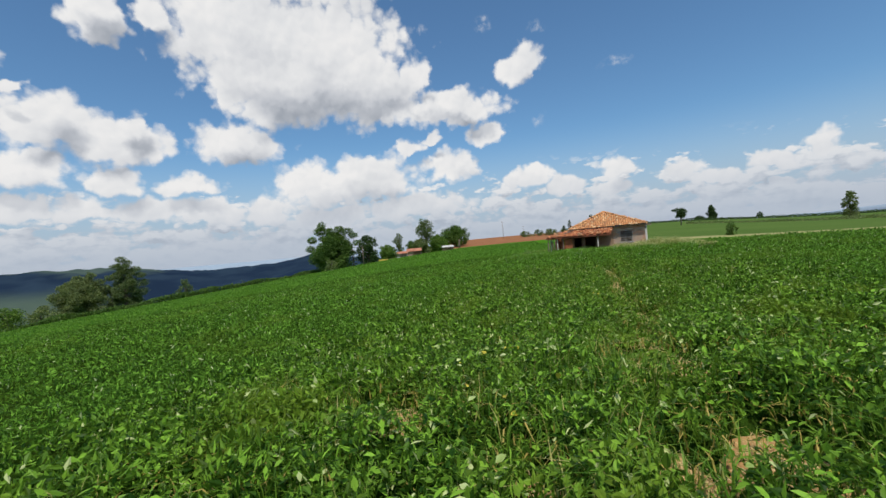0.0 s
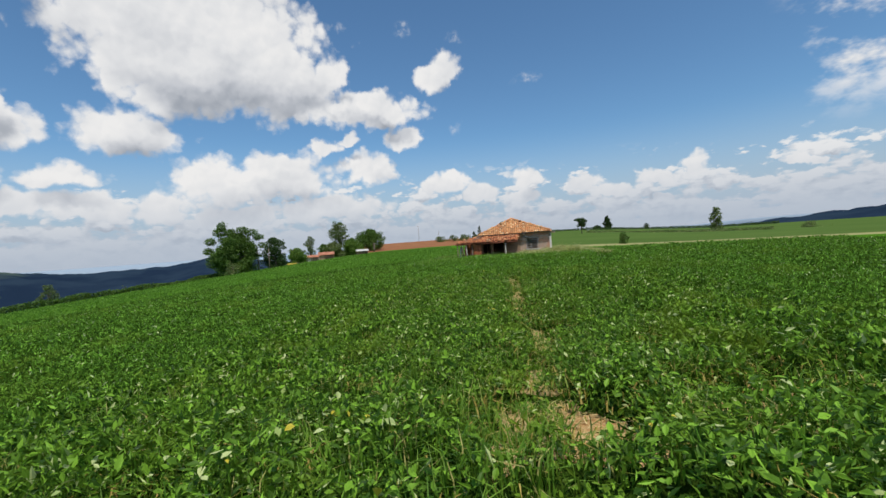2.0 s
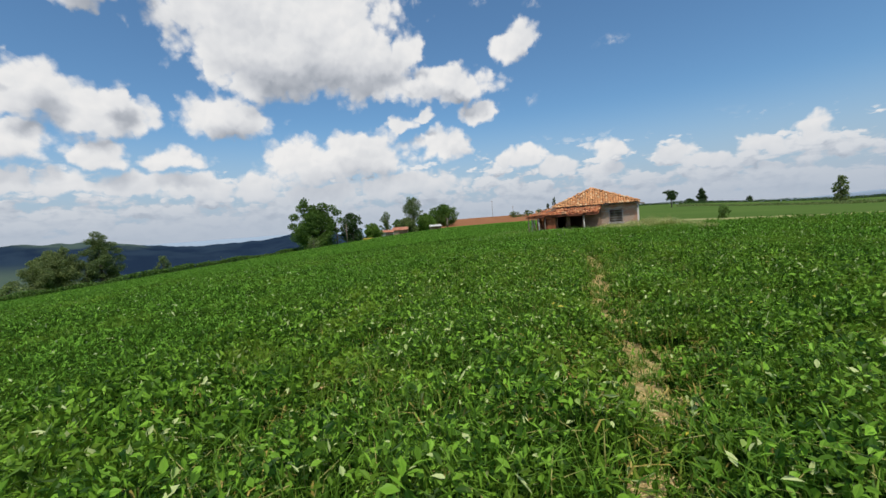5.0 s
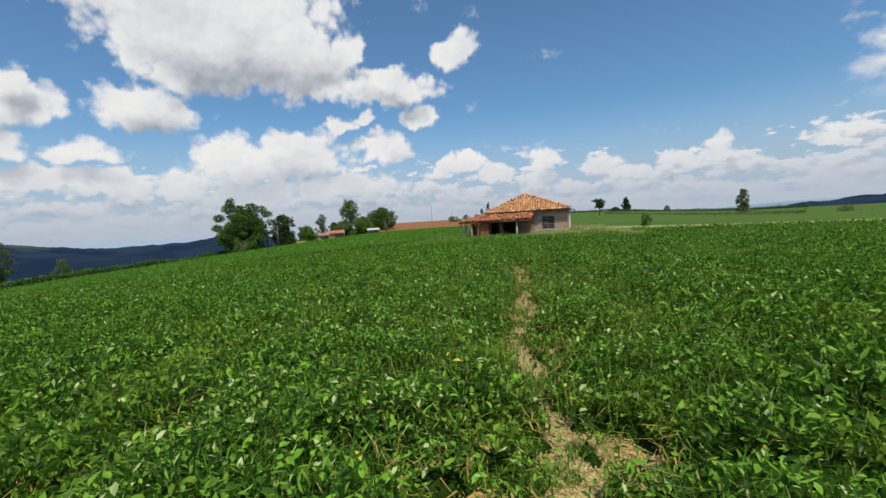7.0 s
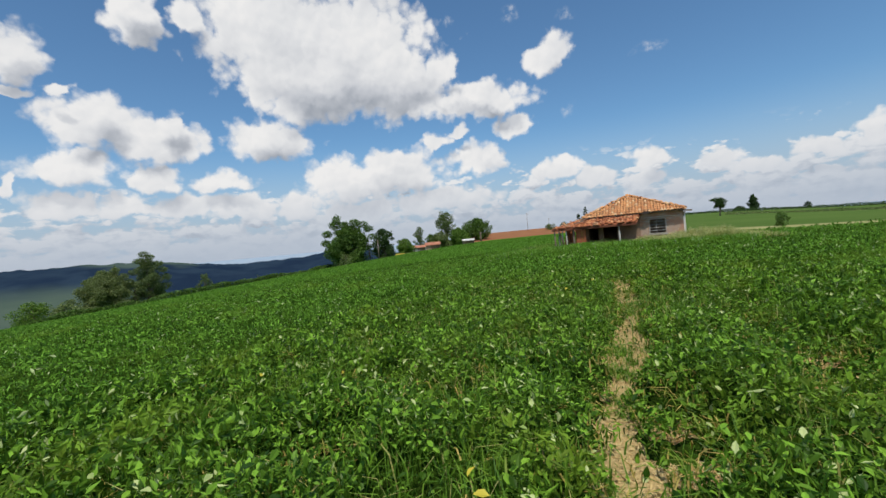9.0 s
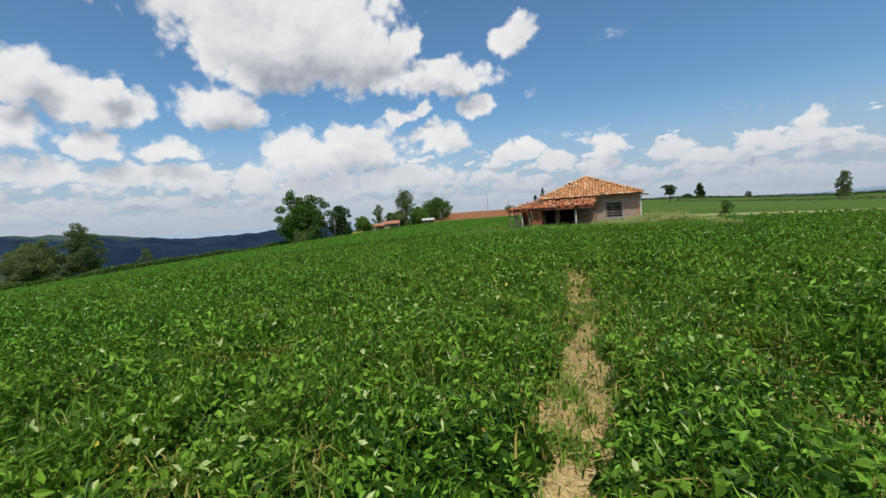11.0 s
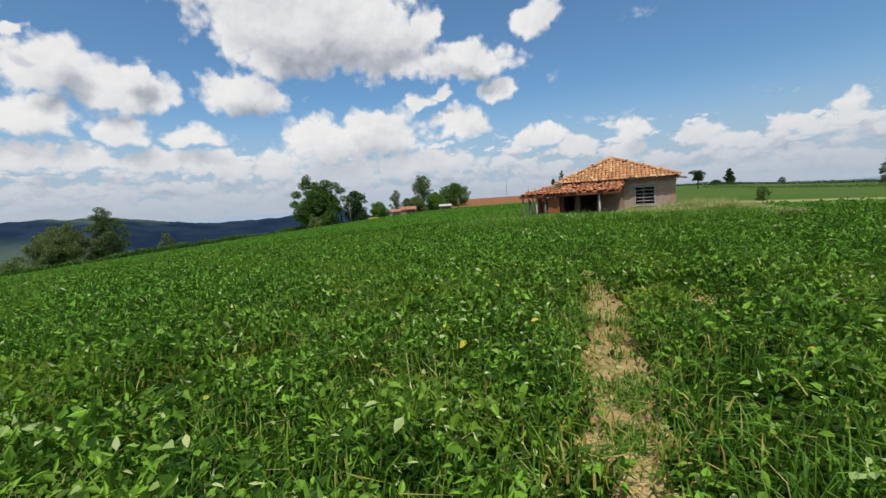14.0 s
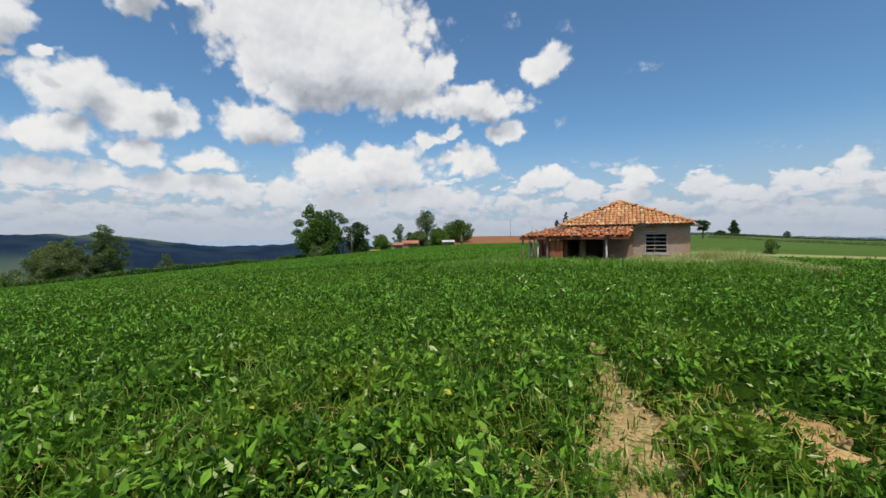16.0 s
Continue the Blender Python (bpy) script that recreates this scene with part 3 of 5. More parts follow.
def part(name, data, mat, parent, label=""):
    """A mesh or a bmesh as one object under a thing or a part, in its coordinates."""
    if isinstance(data, bmesh.types.BMesh):
        me = bpy.data.meshes.new(name)
        bmesh.ops.recalc_face_normals(data, faces=data.faces[:])
        data.to_mesh(me)
        data.free()
    else:
        me = data
    if mat and not me.materials:
        me.materials.append(mat)
    ob = new(name, me)
    ob.parent = parent
    return tagged(ob, label)


def box(bm, x0, y0, z0, x1, y1, z1, bevel=0.0, m=None):
    r = bmesh.ops.create_cube(bm, size=1.0)
    vs = r["verts"]
    bmesh.ops.scale(bm, vec=(x1 - x0, y1 - y0, z1 - z0), verts=vs)
    bmesh.ops.translate(bm, vec=((x0 + x1) / 2, (y0 + y1) / 2, (z0 + z1) / 2), verts=vs)
    if m is not None:
        bmesh.ops.transform(bm, matrix=m, verts=vs)
    if bevel:
        es = list({e for v in vs for e in v.link_edges})
        bmesh.ops.bevel(bm, geom=es, offset=bevel, segments=1, affect="EDGES")
    return bm


def boxed(*a, **k):
    return box(bmesh.new(), *a, **k)


def tube(bm, pts, radii, sides=7, wob=0.0):
    """A tapered, bent tube through the points."""
    rings = []
    for i, (p, r) in enumerate(zip(pts, radii)):
        p = Vector(p)
        d = (Vector(pts[min(i + 1, len(pts) - 1)]) - Vector(pts[max(i - 1, 0)])).normalized()
        q = d.to_track_quat("Z", "Y")
        rings.append([bm.verts.new(p + q @ Vector((math.cos(a) * r * (1 + wob * rng.normal()), math.sin(a) * r * (1 + wob * rng.normal()), 0)))
                      for a in [2 * math.pi * k / sides for k in range(sides)]])
    for a, b in zip(rings, rings[1:]):
        for k in range(sides):
            f = bm.faces.new((a[k], a[(k + 1) % sides], b[(k + 1) % sides], b[k]))
            f.smooth = True
    bm.faces.new(rings[0][::-1]), bm.faces.new(rings[-1])
    return bm


# ---------------------------------------------------------------- trees
def clump_points(blobs, per, shell=0.35):
    """Points in ragged ellipsoids (x, y, z, rx, ry, rz), most of them near the skin."""
    out = []
    for x, y, z, rx, ry, rz in blobs:
        k = max(20, int(per * (rx * ry * rz) ** (2 / 3)))
        d = rng.normal(0, 1, (k, 3))
        d /= np.linalg.norm(d, axis=1)[:, None]
        r = (shell + (1 - shell) * rng.random(k) ** 0.6) * (1 + 0.10 * rng.normal(0, 1, k))
        out.append(np.array([x, y, z]) + d * r[:, None] * np.array([rx, ry, rz]))
    return np.vstack(out)


def crown_blobs(w, z0, z1, count, shape="round", seed=0):
    """Clumps of foliage that make up an uneven crown between the heights z0 and z1."""
    g = np.random.default_rng(seed)
    blobs = []
    for i in range(count):
        f = (i + 0.5) / count
        if shape == "cone":
            prof = 1.0 - 0.72 * f * f
        elif shape == "gum":
            prof = 0.45 + 0.65 * math.sin(math.pi * min(1, f * 0.85 + 0.15))
        elif shape == "umbrella":
            prof = 0.5 + 0.5 * f
        else:
            prof = math.sqrt(max(0.04, 1 - (2 * f - 0.82) ** 2 / 1.5))
        a = i * 2.399 + g.uniform(-0.5, 0.5)
        s = w * g.uniform(0.10, 0.20) * (0.6 + 0.5 * prof)
        rad = max(0.0, w * 0.5 * prof * math.sqrt(g.uniform(0.10, 1.15)) - s * 0.7)
        blobs.append((math.cos(a) * rad, math.sin(a) * rad, z0 + (z1 - z0) * f - s * 0.25, s, s, s * g.uniform(0.6, 0.85)))
    return blobs


def tree(name, label, x, y, top, width, mat, leaf=0.6, shape="round", clear=0.2, count=26, per=34, seed=0, base=None, extra=(), group="", sink=0.3):
    z = gz(x, y) if base is None else base
    h = top - z
    t = thing(name, x, y, z - sink, 0, label, "shrub" if "shrub" in name or "bush" in name else "tree", group)
    blobs = crown_blobs(width, h * clear, h * 0.97, count, shape, seed) + [tuple(b) for b in extra]
    bm = bmesh.new()
    r0 = max(0.05, 0.022 * h + 0.012 * width)
    tube(bm, [(0, 0, 0), (0.02 * h, 0.01 * h, h * 0.3), (-0.01 * h, 0.02 * h, h * 0.6), (0.01 * h, 0, h * 0.86)], [r0 * 1.25, r0, r0 * 0.6, r0 * 0.2], 8, 0.05)
    for b in blobs[::2][:14]:
        zb = max(h * 0.12, min(b[2] * 0.62, h * 0.75))
        m = Vector((b[0] * 0.45, b[1] * 0.45, (zb + b[2]) / 2 + 0.03 * h))
        tube(bm, [(0, 0, zb), m, (b[0], b[1], b[2])], [r0 * 0.42, r0 * 0.28, r0 * 0.08], 5)
    part("trunk", bm, M_BARK, t)
    pts = clump_points(blobs, 1.15 * per / (leaf * leaf) ** 0.5)
    part("crown", quad_leaves("crown", pts, rng.uniform(leaf * 0.45, leaf * 1.15, len(pts)), mat, 0.6, 0.6), None, t)
    return t


def farm_trees():
    tree("tree", "large broad green tree with a ragged double crown", -46.9, 182.0, 11.0, 17.5, M_TREE, 0.75, clear=0.06, count=52, per=58, seed=1,
         extra=[(-4.2, 0, 19.4, 1.9, 1.9, 2.2), (-5.2, 1, 17.2, 2.9, 2.9, 2.1), (-1.2, 0, 17.0, 2.2, 2.2, 1.5), (3.2, 0, 17.6, 2.4, 2.4, 1.5), (6.2, 0, 16.6, 2.5, 2.5, 1.5),
                (8.8, 0, 14.6, 2.2, 2.2, 1.5), (10.2, 0, 11.2, 1.8, 1.8, 1.4), (-8.8, 0, 13.8, 2.2, 2.2, 1.6), (-9.8, 0, 10.0, 2.0, 2.0, 1.7), (-8.6, 0, 5.6, 2.6, 2.6, 2.4)])
    tree("tree", "dense dark green tree beside the broad one", -32.4, 182.9, 8.4, 10.5, M_DARKTREE, 0.7, clear=0.06, count=44, per=50, seed=2)
    tree("shrub", "grey-green shrub at the foot of the large tree", -44.3, 167.1, -0.6, 6.4, M_OLIVE, 0.5, clear=0.05, count=18, per=30, seed=3)
    tree("tree", "thin pale green young tree between larger ones", -40.4, 189.1, 5.3, 4.2, M_GUM, 0.55, clear=0.15, count=16, per=24, seed=4)
    tree("shrub", "yellow-green shrub by the farmyard", -27.0, 202.4, 3.6, 10.5, M_SHRUB, 0.6, clear=0.04, count=34, per=48, seed=5)
    tree("tree", "small bluish tree behind the farm sheds", -30.6, 292.8, 11.8, 9.0, M_GUM, 0.7, "round", 0.2, 26, 44, 6)
    tree("gum_tree", "tall airy gum tree with a round open crown", -9.6, 244.6, 17.2, 12.0, M_GUM, 0.65, "gum", 0.46, 34, 28, 7)
    tree("shrub", "olive green shrubs below the gum tree", -12.5, 239.5, 5.6, 13.0, M_OLIVE, 0.65, clear=0.04, count=38, per=48, seed=8)
    tree("shrub", "bright olive shrub below the gum tree", -3.2, 243.0, 7.0, 14.0, M_SHRUB, 0.65, clear=0.04, count=38, per=48, seed=9)
    tree("shrub", "dark rounded shrub near the sheds", -18.5, 246.0, 5.0, 9.0, M_TREE, 0.65, clear=0.04, count=28, per=48, seed=10)
    tree("tree", "dark green tree with a wide round crown", 8.2, 265.1, 12.0, 19.0, M_TREE, 0.75, clear=0.22, count=44, per=34, seed=11)
    tree("tree", "pale young tree before the round dark tree", 9.0, 252.0, 6.5, 4.0, M_SHRUB, 0.55, clear=0.1, count=14, per=24, seed=12)
    # the valley side
    tree("gum_tree", "tall gum tree with a tiered crown above the valley", -161.8, 214.0, 6.2, 15.0, M_GUM, 0.6, "gum", 0.14, 50, 62, 13, -26,
         [(-0.6, 0, 33.6, 2.6, 2.6, 1.7), (1.8, 1, 32.0, 2.4, 2.4, 1.4), (-2.8, -1, 30.4, 2.8, 2.8, 1.5), (4.0, 3, 28.4, 2.8, 2.8, 1.6), (-0.5, 0, 27.4, 2.8, 2.8, 1.4), (5.6, 4, 25.2, 2.8, 2.8, 1.7),
          (-4.4, -3, 25.0, 2.5, 2.5, 1.7), (6.0, 5, 21.2, 2.8, 2.8, 2.1), (2.2, 2, 22.8, 3.0, 3.0, 1.6), (-4.4, -3, 19.0, 2.4, 2.4, 1.9), (5.6, 5, 16.8, 2.8, 2.8, 2.3), (0.4, 0, 18.0, 3.0, 3.0, 1.7),
          (3.6, 3, 12.4, 3.4, 3.4, 2.2), (-2.4, -2, 12.8, 3.2, 3.2, 2.4)])
    tree("tree", "wide bushy olive tree on the valley side", -172.4, 200.0, 0.2, 23.0, M_OLIVE, 0.65, clear=0.10, count=64, per=66, seed=14, base=-24,
         extra=[(2.0, 2.0, 22.6, 2.8, 2.8, 1.8), (5.6, 5.0, 21.6, 2.4, 2.4, 1.8), (-2.6, -2.4, 20.6, 2.8, 2.8, 1.8), (-6.4, -6.0, 16.6, 2.8, 2.8, 2.0), (6.8, 6.4, 18.4, 2.6, 2.6, 2.2), (3.4, 3.0, 25.0, 2.2, 2.2, 1.5), (-0.6, 0, 24.2, 2.4, 2.4, 1.4), (-9.4, -8.6, 12.0, 2.4, 2.4, 1.8), (-4.8, -4.2, 20.4, 2.2, 2.2, 1.4)])
    tree("tree", "thinner olive tree between the gum and the bushy tree", -164.0, 208.0, -4.5, 6.5, M_GUM, 0.6, clear=0.12, count=18, per=30, seed=15, base=-25)
    tree("tree", "pointed tree standing behind the valley trees", -190.6, 227.6, 5.2, 6.5, M_OLIVE, 0.7, "cone", 0.3, 26, 34, 16, -34)
    tree("tree", "small round tree over the field's edge", -127.0, 207.0, -4.2, 8.5, M_GUM, 0.55, clear=0.40, count=26, per=44, seed=17, base=-22)
    tree("shrub", "low shrubs on the valley slope", -163.0, 170.0, -10.2, 14.0, M_OLIVE, 0.8, clear=0.1, count=24, per=24, seed=18, base=-20)
    tree("shrub", "low shrubs on the valley slope", -178.0, 171.0, -8.8, 16.0, M_SHRUB, 0.8, clear=0.1, count=24, per=24, seed=19, base=-20)
    tree("tree", "very small tree in the field's hedge", -84.0, 176.0, -5.6, 2.6, M_GUM, 0.4, clear=0.3, count=10, per=22, seed=20)
    # the pasture side
    tree("tree", "dense pointed tree on the pasture's crest", 265.5, 418.8, 16.6, 12.5, M_DARKTREE, 0.8, "cone", 0.08, 40, 80, 21)
    tree("shrub", "low rounded shrub on the pasture's crest", 256.0, 424.0, 7.2, 13.0, M_DARKTREE, 0.8, clear=0.05, count=24, per=60, seed=22)
    tree("tree", "small round tree far along the crest", 261.5, 350.0, 5.2, 5.4, M_DARKTREE, 0.6, clear=0.2, count=22, per=60, seed=23)
    tree("tree", "flat-topped dark tree beyond the pasture", 138.0, 246.0, 10.4, 9.5, M_DARKTREE, 0.6, "umbrella", 0.5, 20, 60, 24)
    tree("bush", "lone round bush by the dry track", 70.4, 104.1, 0.9, 3.1, M_TREE, 0.32, clear=0.12, count=34, per=60, seed=25)
    tree("gum_tree", "tall oval gum tree past the pasture", 181.3, 188.9, 9.8, 6.6, M_OLIVE, 0.6, "gum", 0.04, 44, 60, 26)
    for i, (x, y, top, w, m) in enumerate([(168.0, 166.9, -1.6, 8.0, M_SHRUB), (167.0, 153.3, -2.8, 6.0, M_OLIVE), (161.8, 144.1, -1.8, 4.4, M_TREE),
                                           (170.1, 133.9, -0.4, 7.0, M_OLIVE), (178.5, 132.2, -2.6, 8.0, M_SHRUB)]):
        tree("shrub", "olive shrub beyond the field's far edge", x, y, top, w, m, 0.5, clear=0.05, count=18, per=24, seed=30 + i, base=min(top - 3.0, gz(x, y)))
    tree("tree", "dark tree behind the abandoned house", 44.0, 124.0, 6.6, 5.0, M_DARKTREE, 0.5, clear=0.3, count=18, per=28, seed=40)
    for i, (x, y, top, w) in enumerate([(57.0, 296.0, 5.2, 11), (66.0, 294.0, 5.8, 9), (74.0, 291.0, 5.4, 12), (83.0, 290.0, 4.8, 10)]):
        tree("shrub", "grey-green shrub on the ploughed rise", x, y, top, w, M_GUM, 0.65, clear=0.05, count=16, per=24, seed=50 + i)


def hedge():
    """The low hedge along the field's edge above the valley, and the scrub on the pasture's crest: too many plants to count."""
    s = rng.uniform(0, 1, 15000)
    x = -106 + s * 54 + rng.normal(0, 0.6, len(s))
    edge_y = (145.5 + 0.862 * x) / 0.507
    y = edge_y - 1.5 + rng.normal(0.0, 1.3, len(s))
    k = y > 30
    x, y = x[k], y[k]
    z = ground_z(x, y) + rng.random(len(x)) * (0.9 + 1.7 * vnoise(x, y, 5.0, 9))
    tagged(new("hedge", quad_leaves("hedge", np.stack([x, y, z], 1), rng.uniform(0.35, 0.8, len(x)), M_TREE)), "low dark green hedge along the field's valley edge", "hedge", kind="stuff")
    a = np.radians(rng.uniform(23, 50, 9000))
    r = 425 + rng.normal(0, 7, len(a))
    x, y = CX + r * np.sin(a), CY + r * np.cos(a)
    z = ground_z(x, y) + rng.random(len(x)) * (0.6 + 2.2 * vnoise(x, y, 14.0, 11))
    tagged(new("hedge", quad_leaves("hedge", np.stack([x, y, z], 1), rng.uniform(0.6, 1.3, len(x)), M_DARKTREE)), "dark green scrub row on the pasture's crest", "hedge", kind="stuff")
    a = np.radians(rng.uniform(30, 50, 5000))
    r = 300 + rng.normal(0, 5, len(a)) - 90 * (np.degrees(a) - 30) / 20
    x, y = CX + r * np.sin(a), CY + r * np.cos(a)
    z = ground_z(x, y) + rng.random(len(x)) * (0.3 + 1.3 * vnoise(x, y, 9.0, 12))
    tagged(new("hedge", quad_leaves("hedge", np.stack([x, y, z], 1), rng.uniform(0.4, 0.9, len(x)), M_OLIVE)), "olive scrub between the far fields", "hedge", kind="stuff")


# ---------------------------------------------------------------- the abandoned house
def tile_material(name, a, b, c, dirt):
    m = bpy.data.materials.new(name)
    m.use_nodes = True
    n = Nodes(m.node_tree)
    rnd = n.add("ShaderNodeObjectInfo").outputs["Random"]
    p = n.add("ShaderNodeNewGeometry").outputs["Position"]
    col = n.mix(rnd, a, b)
    col = n.mix(n.math("GREATER_THAN", n.math("FRACT", n.math("MULTIPLY", rnd, 17.0)), 0.82), col, c)
    col = n.mix(n.math("MULTIPLY", n.span(n.noise(p, 1.3, 6), 0.46, 0.70), dirt), col, (0.13, 0.075, 0.05))
    col = n.mix(n.math("MULTIPLY", n.span(n.noise(p, 9.0, 4), 0.5, 0.7), 0.18), col, (0.66, 0.42, 0.22))
    s = n.add("ShaderNodeBsdfPrincipled")
    n.put(s.inputs["Base Color"], col)
    s.inputs["Roughness"].default_value = 0.85
    bmp = n.add("ShaderNodeBump")
    bmp.inputs["Distance"].default_value = 0.01
    n.put(bmp.inputs["Height"], n.noise(p, 40.0, 4))
    n.put(s.inputs["Normal"], bmp.outputs[0])
    n.put(n.add("ShaderNodeOutputMaterial").inputs[0], s.outputs[0])
    return m


M_TILE = tile_material("clay tile", (0.54, 0.225, 0.085), (0.69, 0.355, 0.145), (0.72, 0.46, 0.24), 0.45)
M_OLDTILE = tile_material("old clay tile", (0.33, 0.095, 0.040), (0.56, 0.210, 0.080), (0.58, 0.30, 0.14), 0.7)
M_PLASTER = material("worn plaster", lambda n, p: n.mix(n.span(n.noise(p, 1.6, 6), 0.44, 0.56), n.mix(n.noise(p, 9.0, 5), (0.36, 0.250, 0.185), (0.50, 0.385, 0.300)),
                     n.mix(n.noise(p, 6.0, 4), (0.39, 0.200, 0.130), (0.50, 0.300, 0.205))), 0.95, 0, lambda n, p: n.math("MULTIPLY", n.noise(p, 12.0, 5), 0.02))
# darker copy of the house wall, with veranda shade put into the colour
M_SHADEWALL = material("shade-dark wall", lambda n, p: n.mix(n.span(n.noise(p, 1.1, 6), 0.35, 0.65), (0.19, 0.115, 0.072), (0.31, 0.205, 0.140)), 0.95, 0, lambda n, p: n.math("MULTIPLY", n.noise(p, 8.0, 5), 0.02))
M_WOODGREY = material("weathered wood", lambda n, p: n.mix(n.noise(n.vec("MULTIPLY", p, (18, 18, 1.4)), 1.0, 5), (0.12, 0.085, 0.06), (0.30, 0.23, 0.18)), 0.9)
M_PLANK = material("red-brown plank", lambda n, p: n.mix(n.noise(n.vec("MULTIPLY", p, (14, 14, 1.0)), 1.0, 5), (0.24, 0.070, 0.030), (0.44, 0.155, 0.065)), 0.85)
M_FASCIA = material("dark red board", lambda n, p: n.mix(n.noise(n.vec("MULTIPLY", p, (2, 2, 14)), 1.0, 5), (0.10, 0.034, 0.020), (0.25, 0.085, 0.042)), 0.85)
M_PALEWOOD = material("pale post", lambda n, p: n.mix(n.noise(n.vec("MULTIPLY", p, (20, 20, 2)), 1.0, 5), (0.48, 0.44, 0.38), (0.70, 0.67, 0.60)), 0.85)
M_FRAMEPAINT = material("faded frame paint", lambda n, p: n.mix(n.noise(p, 14.0, 5), (0.32, 0.29, 0.26), (0.50, 0.47, 0.43)), 0.8)
# near-black that puts the unlit inside of the house into the colour
M_INSHADE = material("inside shade", spotted((0.05, 0.04, 0.035), (0.10, 0.085, 0.07), 2.0), 0.95)
M_METALROOF = material("red sheet roof", spotted((0.33, 0.12, 0.07), (0.44, 0.20, 0.12), 0.8), 0.7)
M_GREYROOF = material("grey sheet roof", spotted((0.42, 0.40, 0.37), (0.60, 0.58, 0.54), 0.8), 0.55)
M_WHITEWALL = material("white wall", spotted((0.66, 0.64, 0.60), (0.78, 0.77, 0.74), 0.9), 0.9)
M_YELLOW = material("yellow paint", spotted((0.55, 0.40, 0.06), (0.68, 0.52, 0.10), 2.0), 0.6)


def barrel_tile(w=0.205, l=0.44, rise=0.075, taper=0.8, seg=6):
    """One clay barrel tile: a tapered half-pipe with thickness; its foot points along -y."""
    bm = bmesh.new()
    rings = []
    for y, s, up in ((-l / 2, 1.0, 0.028), (l / 2, taper, 0.0)):
        o = [bm.verts.new((math.cos(math.pi * k / seg) * w * 0.5 * s, y, math.sin(math.pi * k / seg) * rise * s + up)) for k in range(seg + 1)]
        i = [bm.verts.new((v.co.x * 0.86, y, max(up - 0.004, (v.co.z - up) * 0.8 + up - 0.006))) for v in o]
        rings.append((o, i))
    (a, ai), (b, bi) = rings
    for k in range(seg):
        f = bm.faces.new((a[k], a[k + 1], b[k + 1], b[k]))
        f.smooth = True
        bm.faces.new((a[k + 1], a[k], ai[k], ai[k + 1]))
    bmesh.ops.recalc_face_normals(bm, faces=bm.faces[:])
    me = bpy.data.meshes.new("roof_tile")
    bm.to_mesh(me)
    bm.free()
    return me


def plane_at(o, u, v):
    """A matrix whose x runs along u and whose y runs up the slope v."""
    u = Vector(u).normalized()
    v = (Vector(v) - u * Vector(v).dot(u)).normalized()
    n = u.cross(v)
    m = Matrix((u, v, n)).transposed().to_4x4()
    m.translation = o
    return m


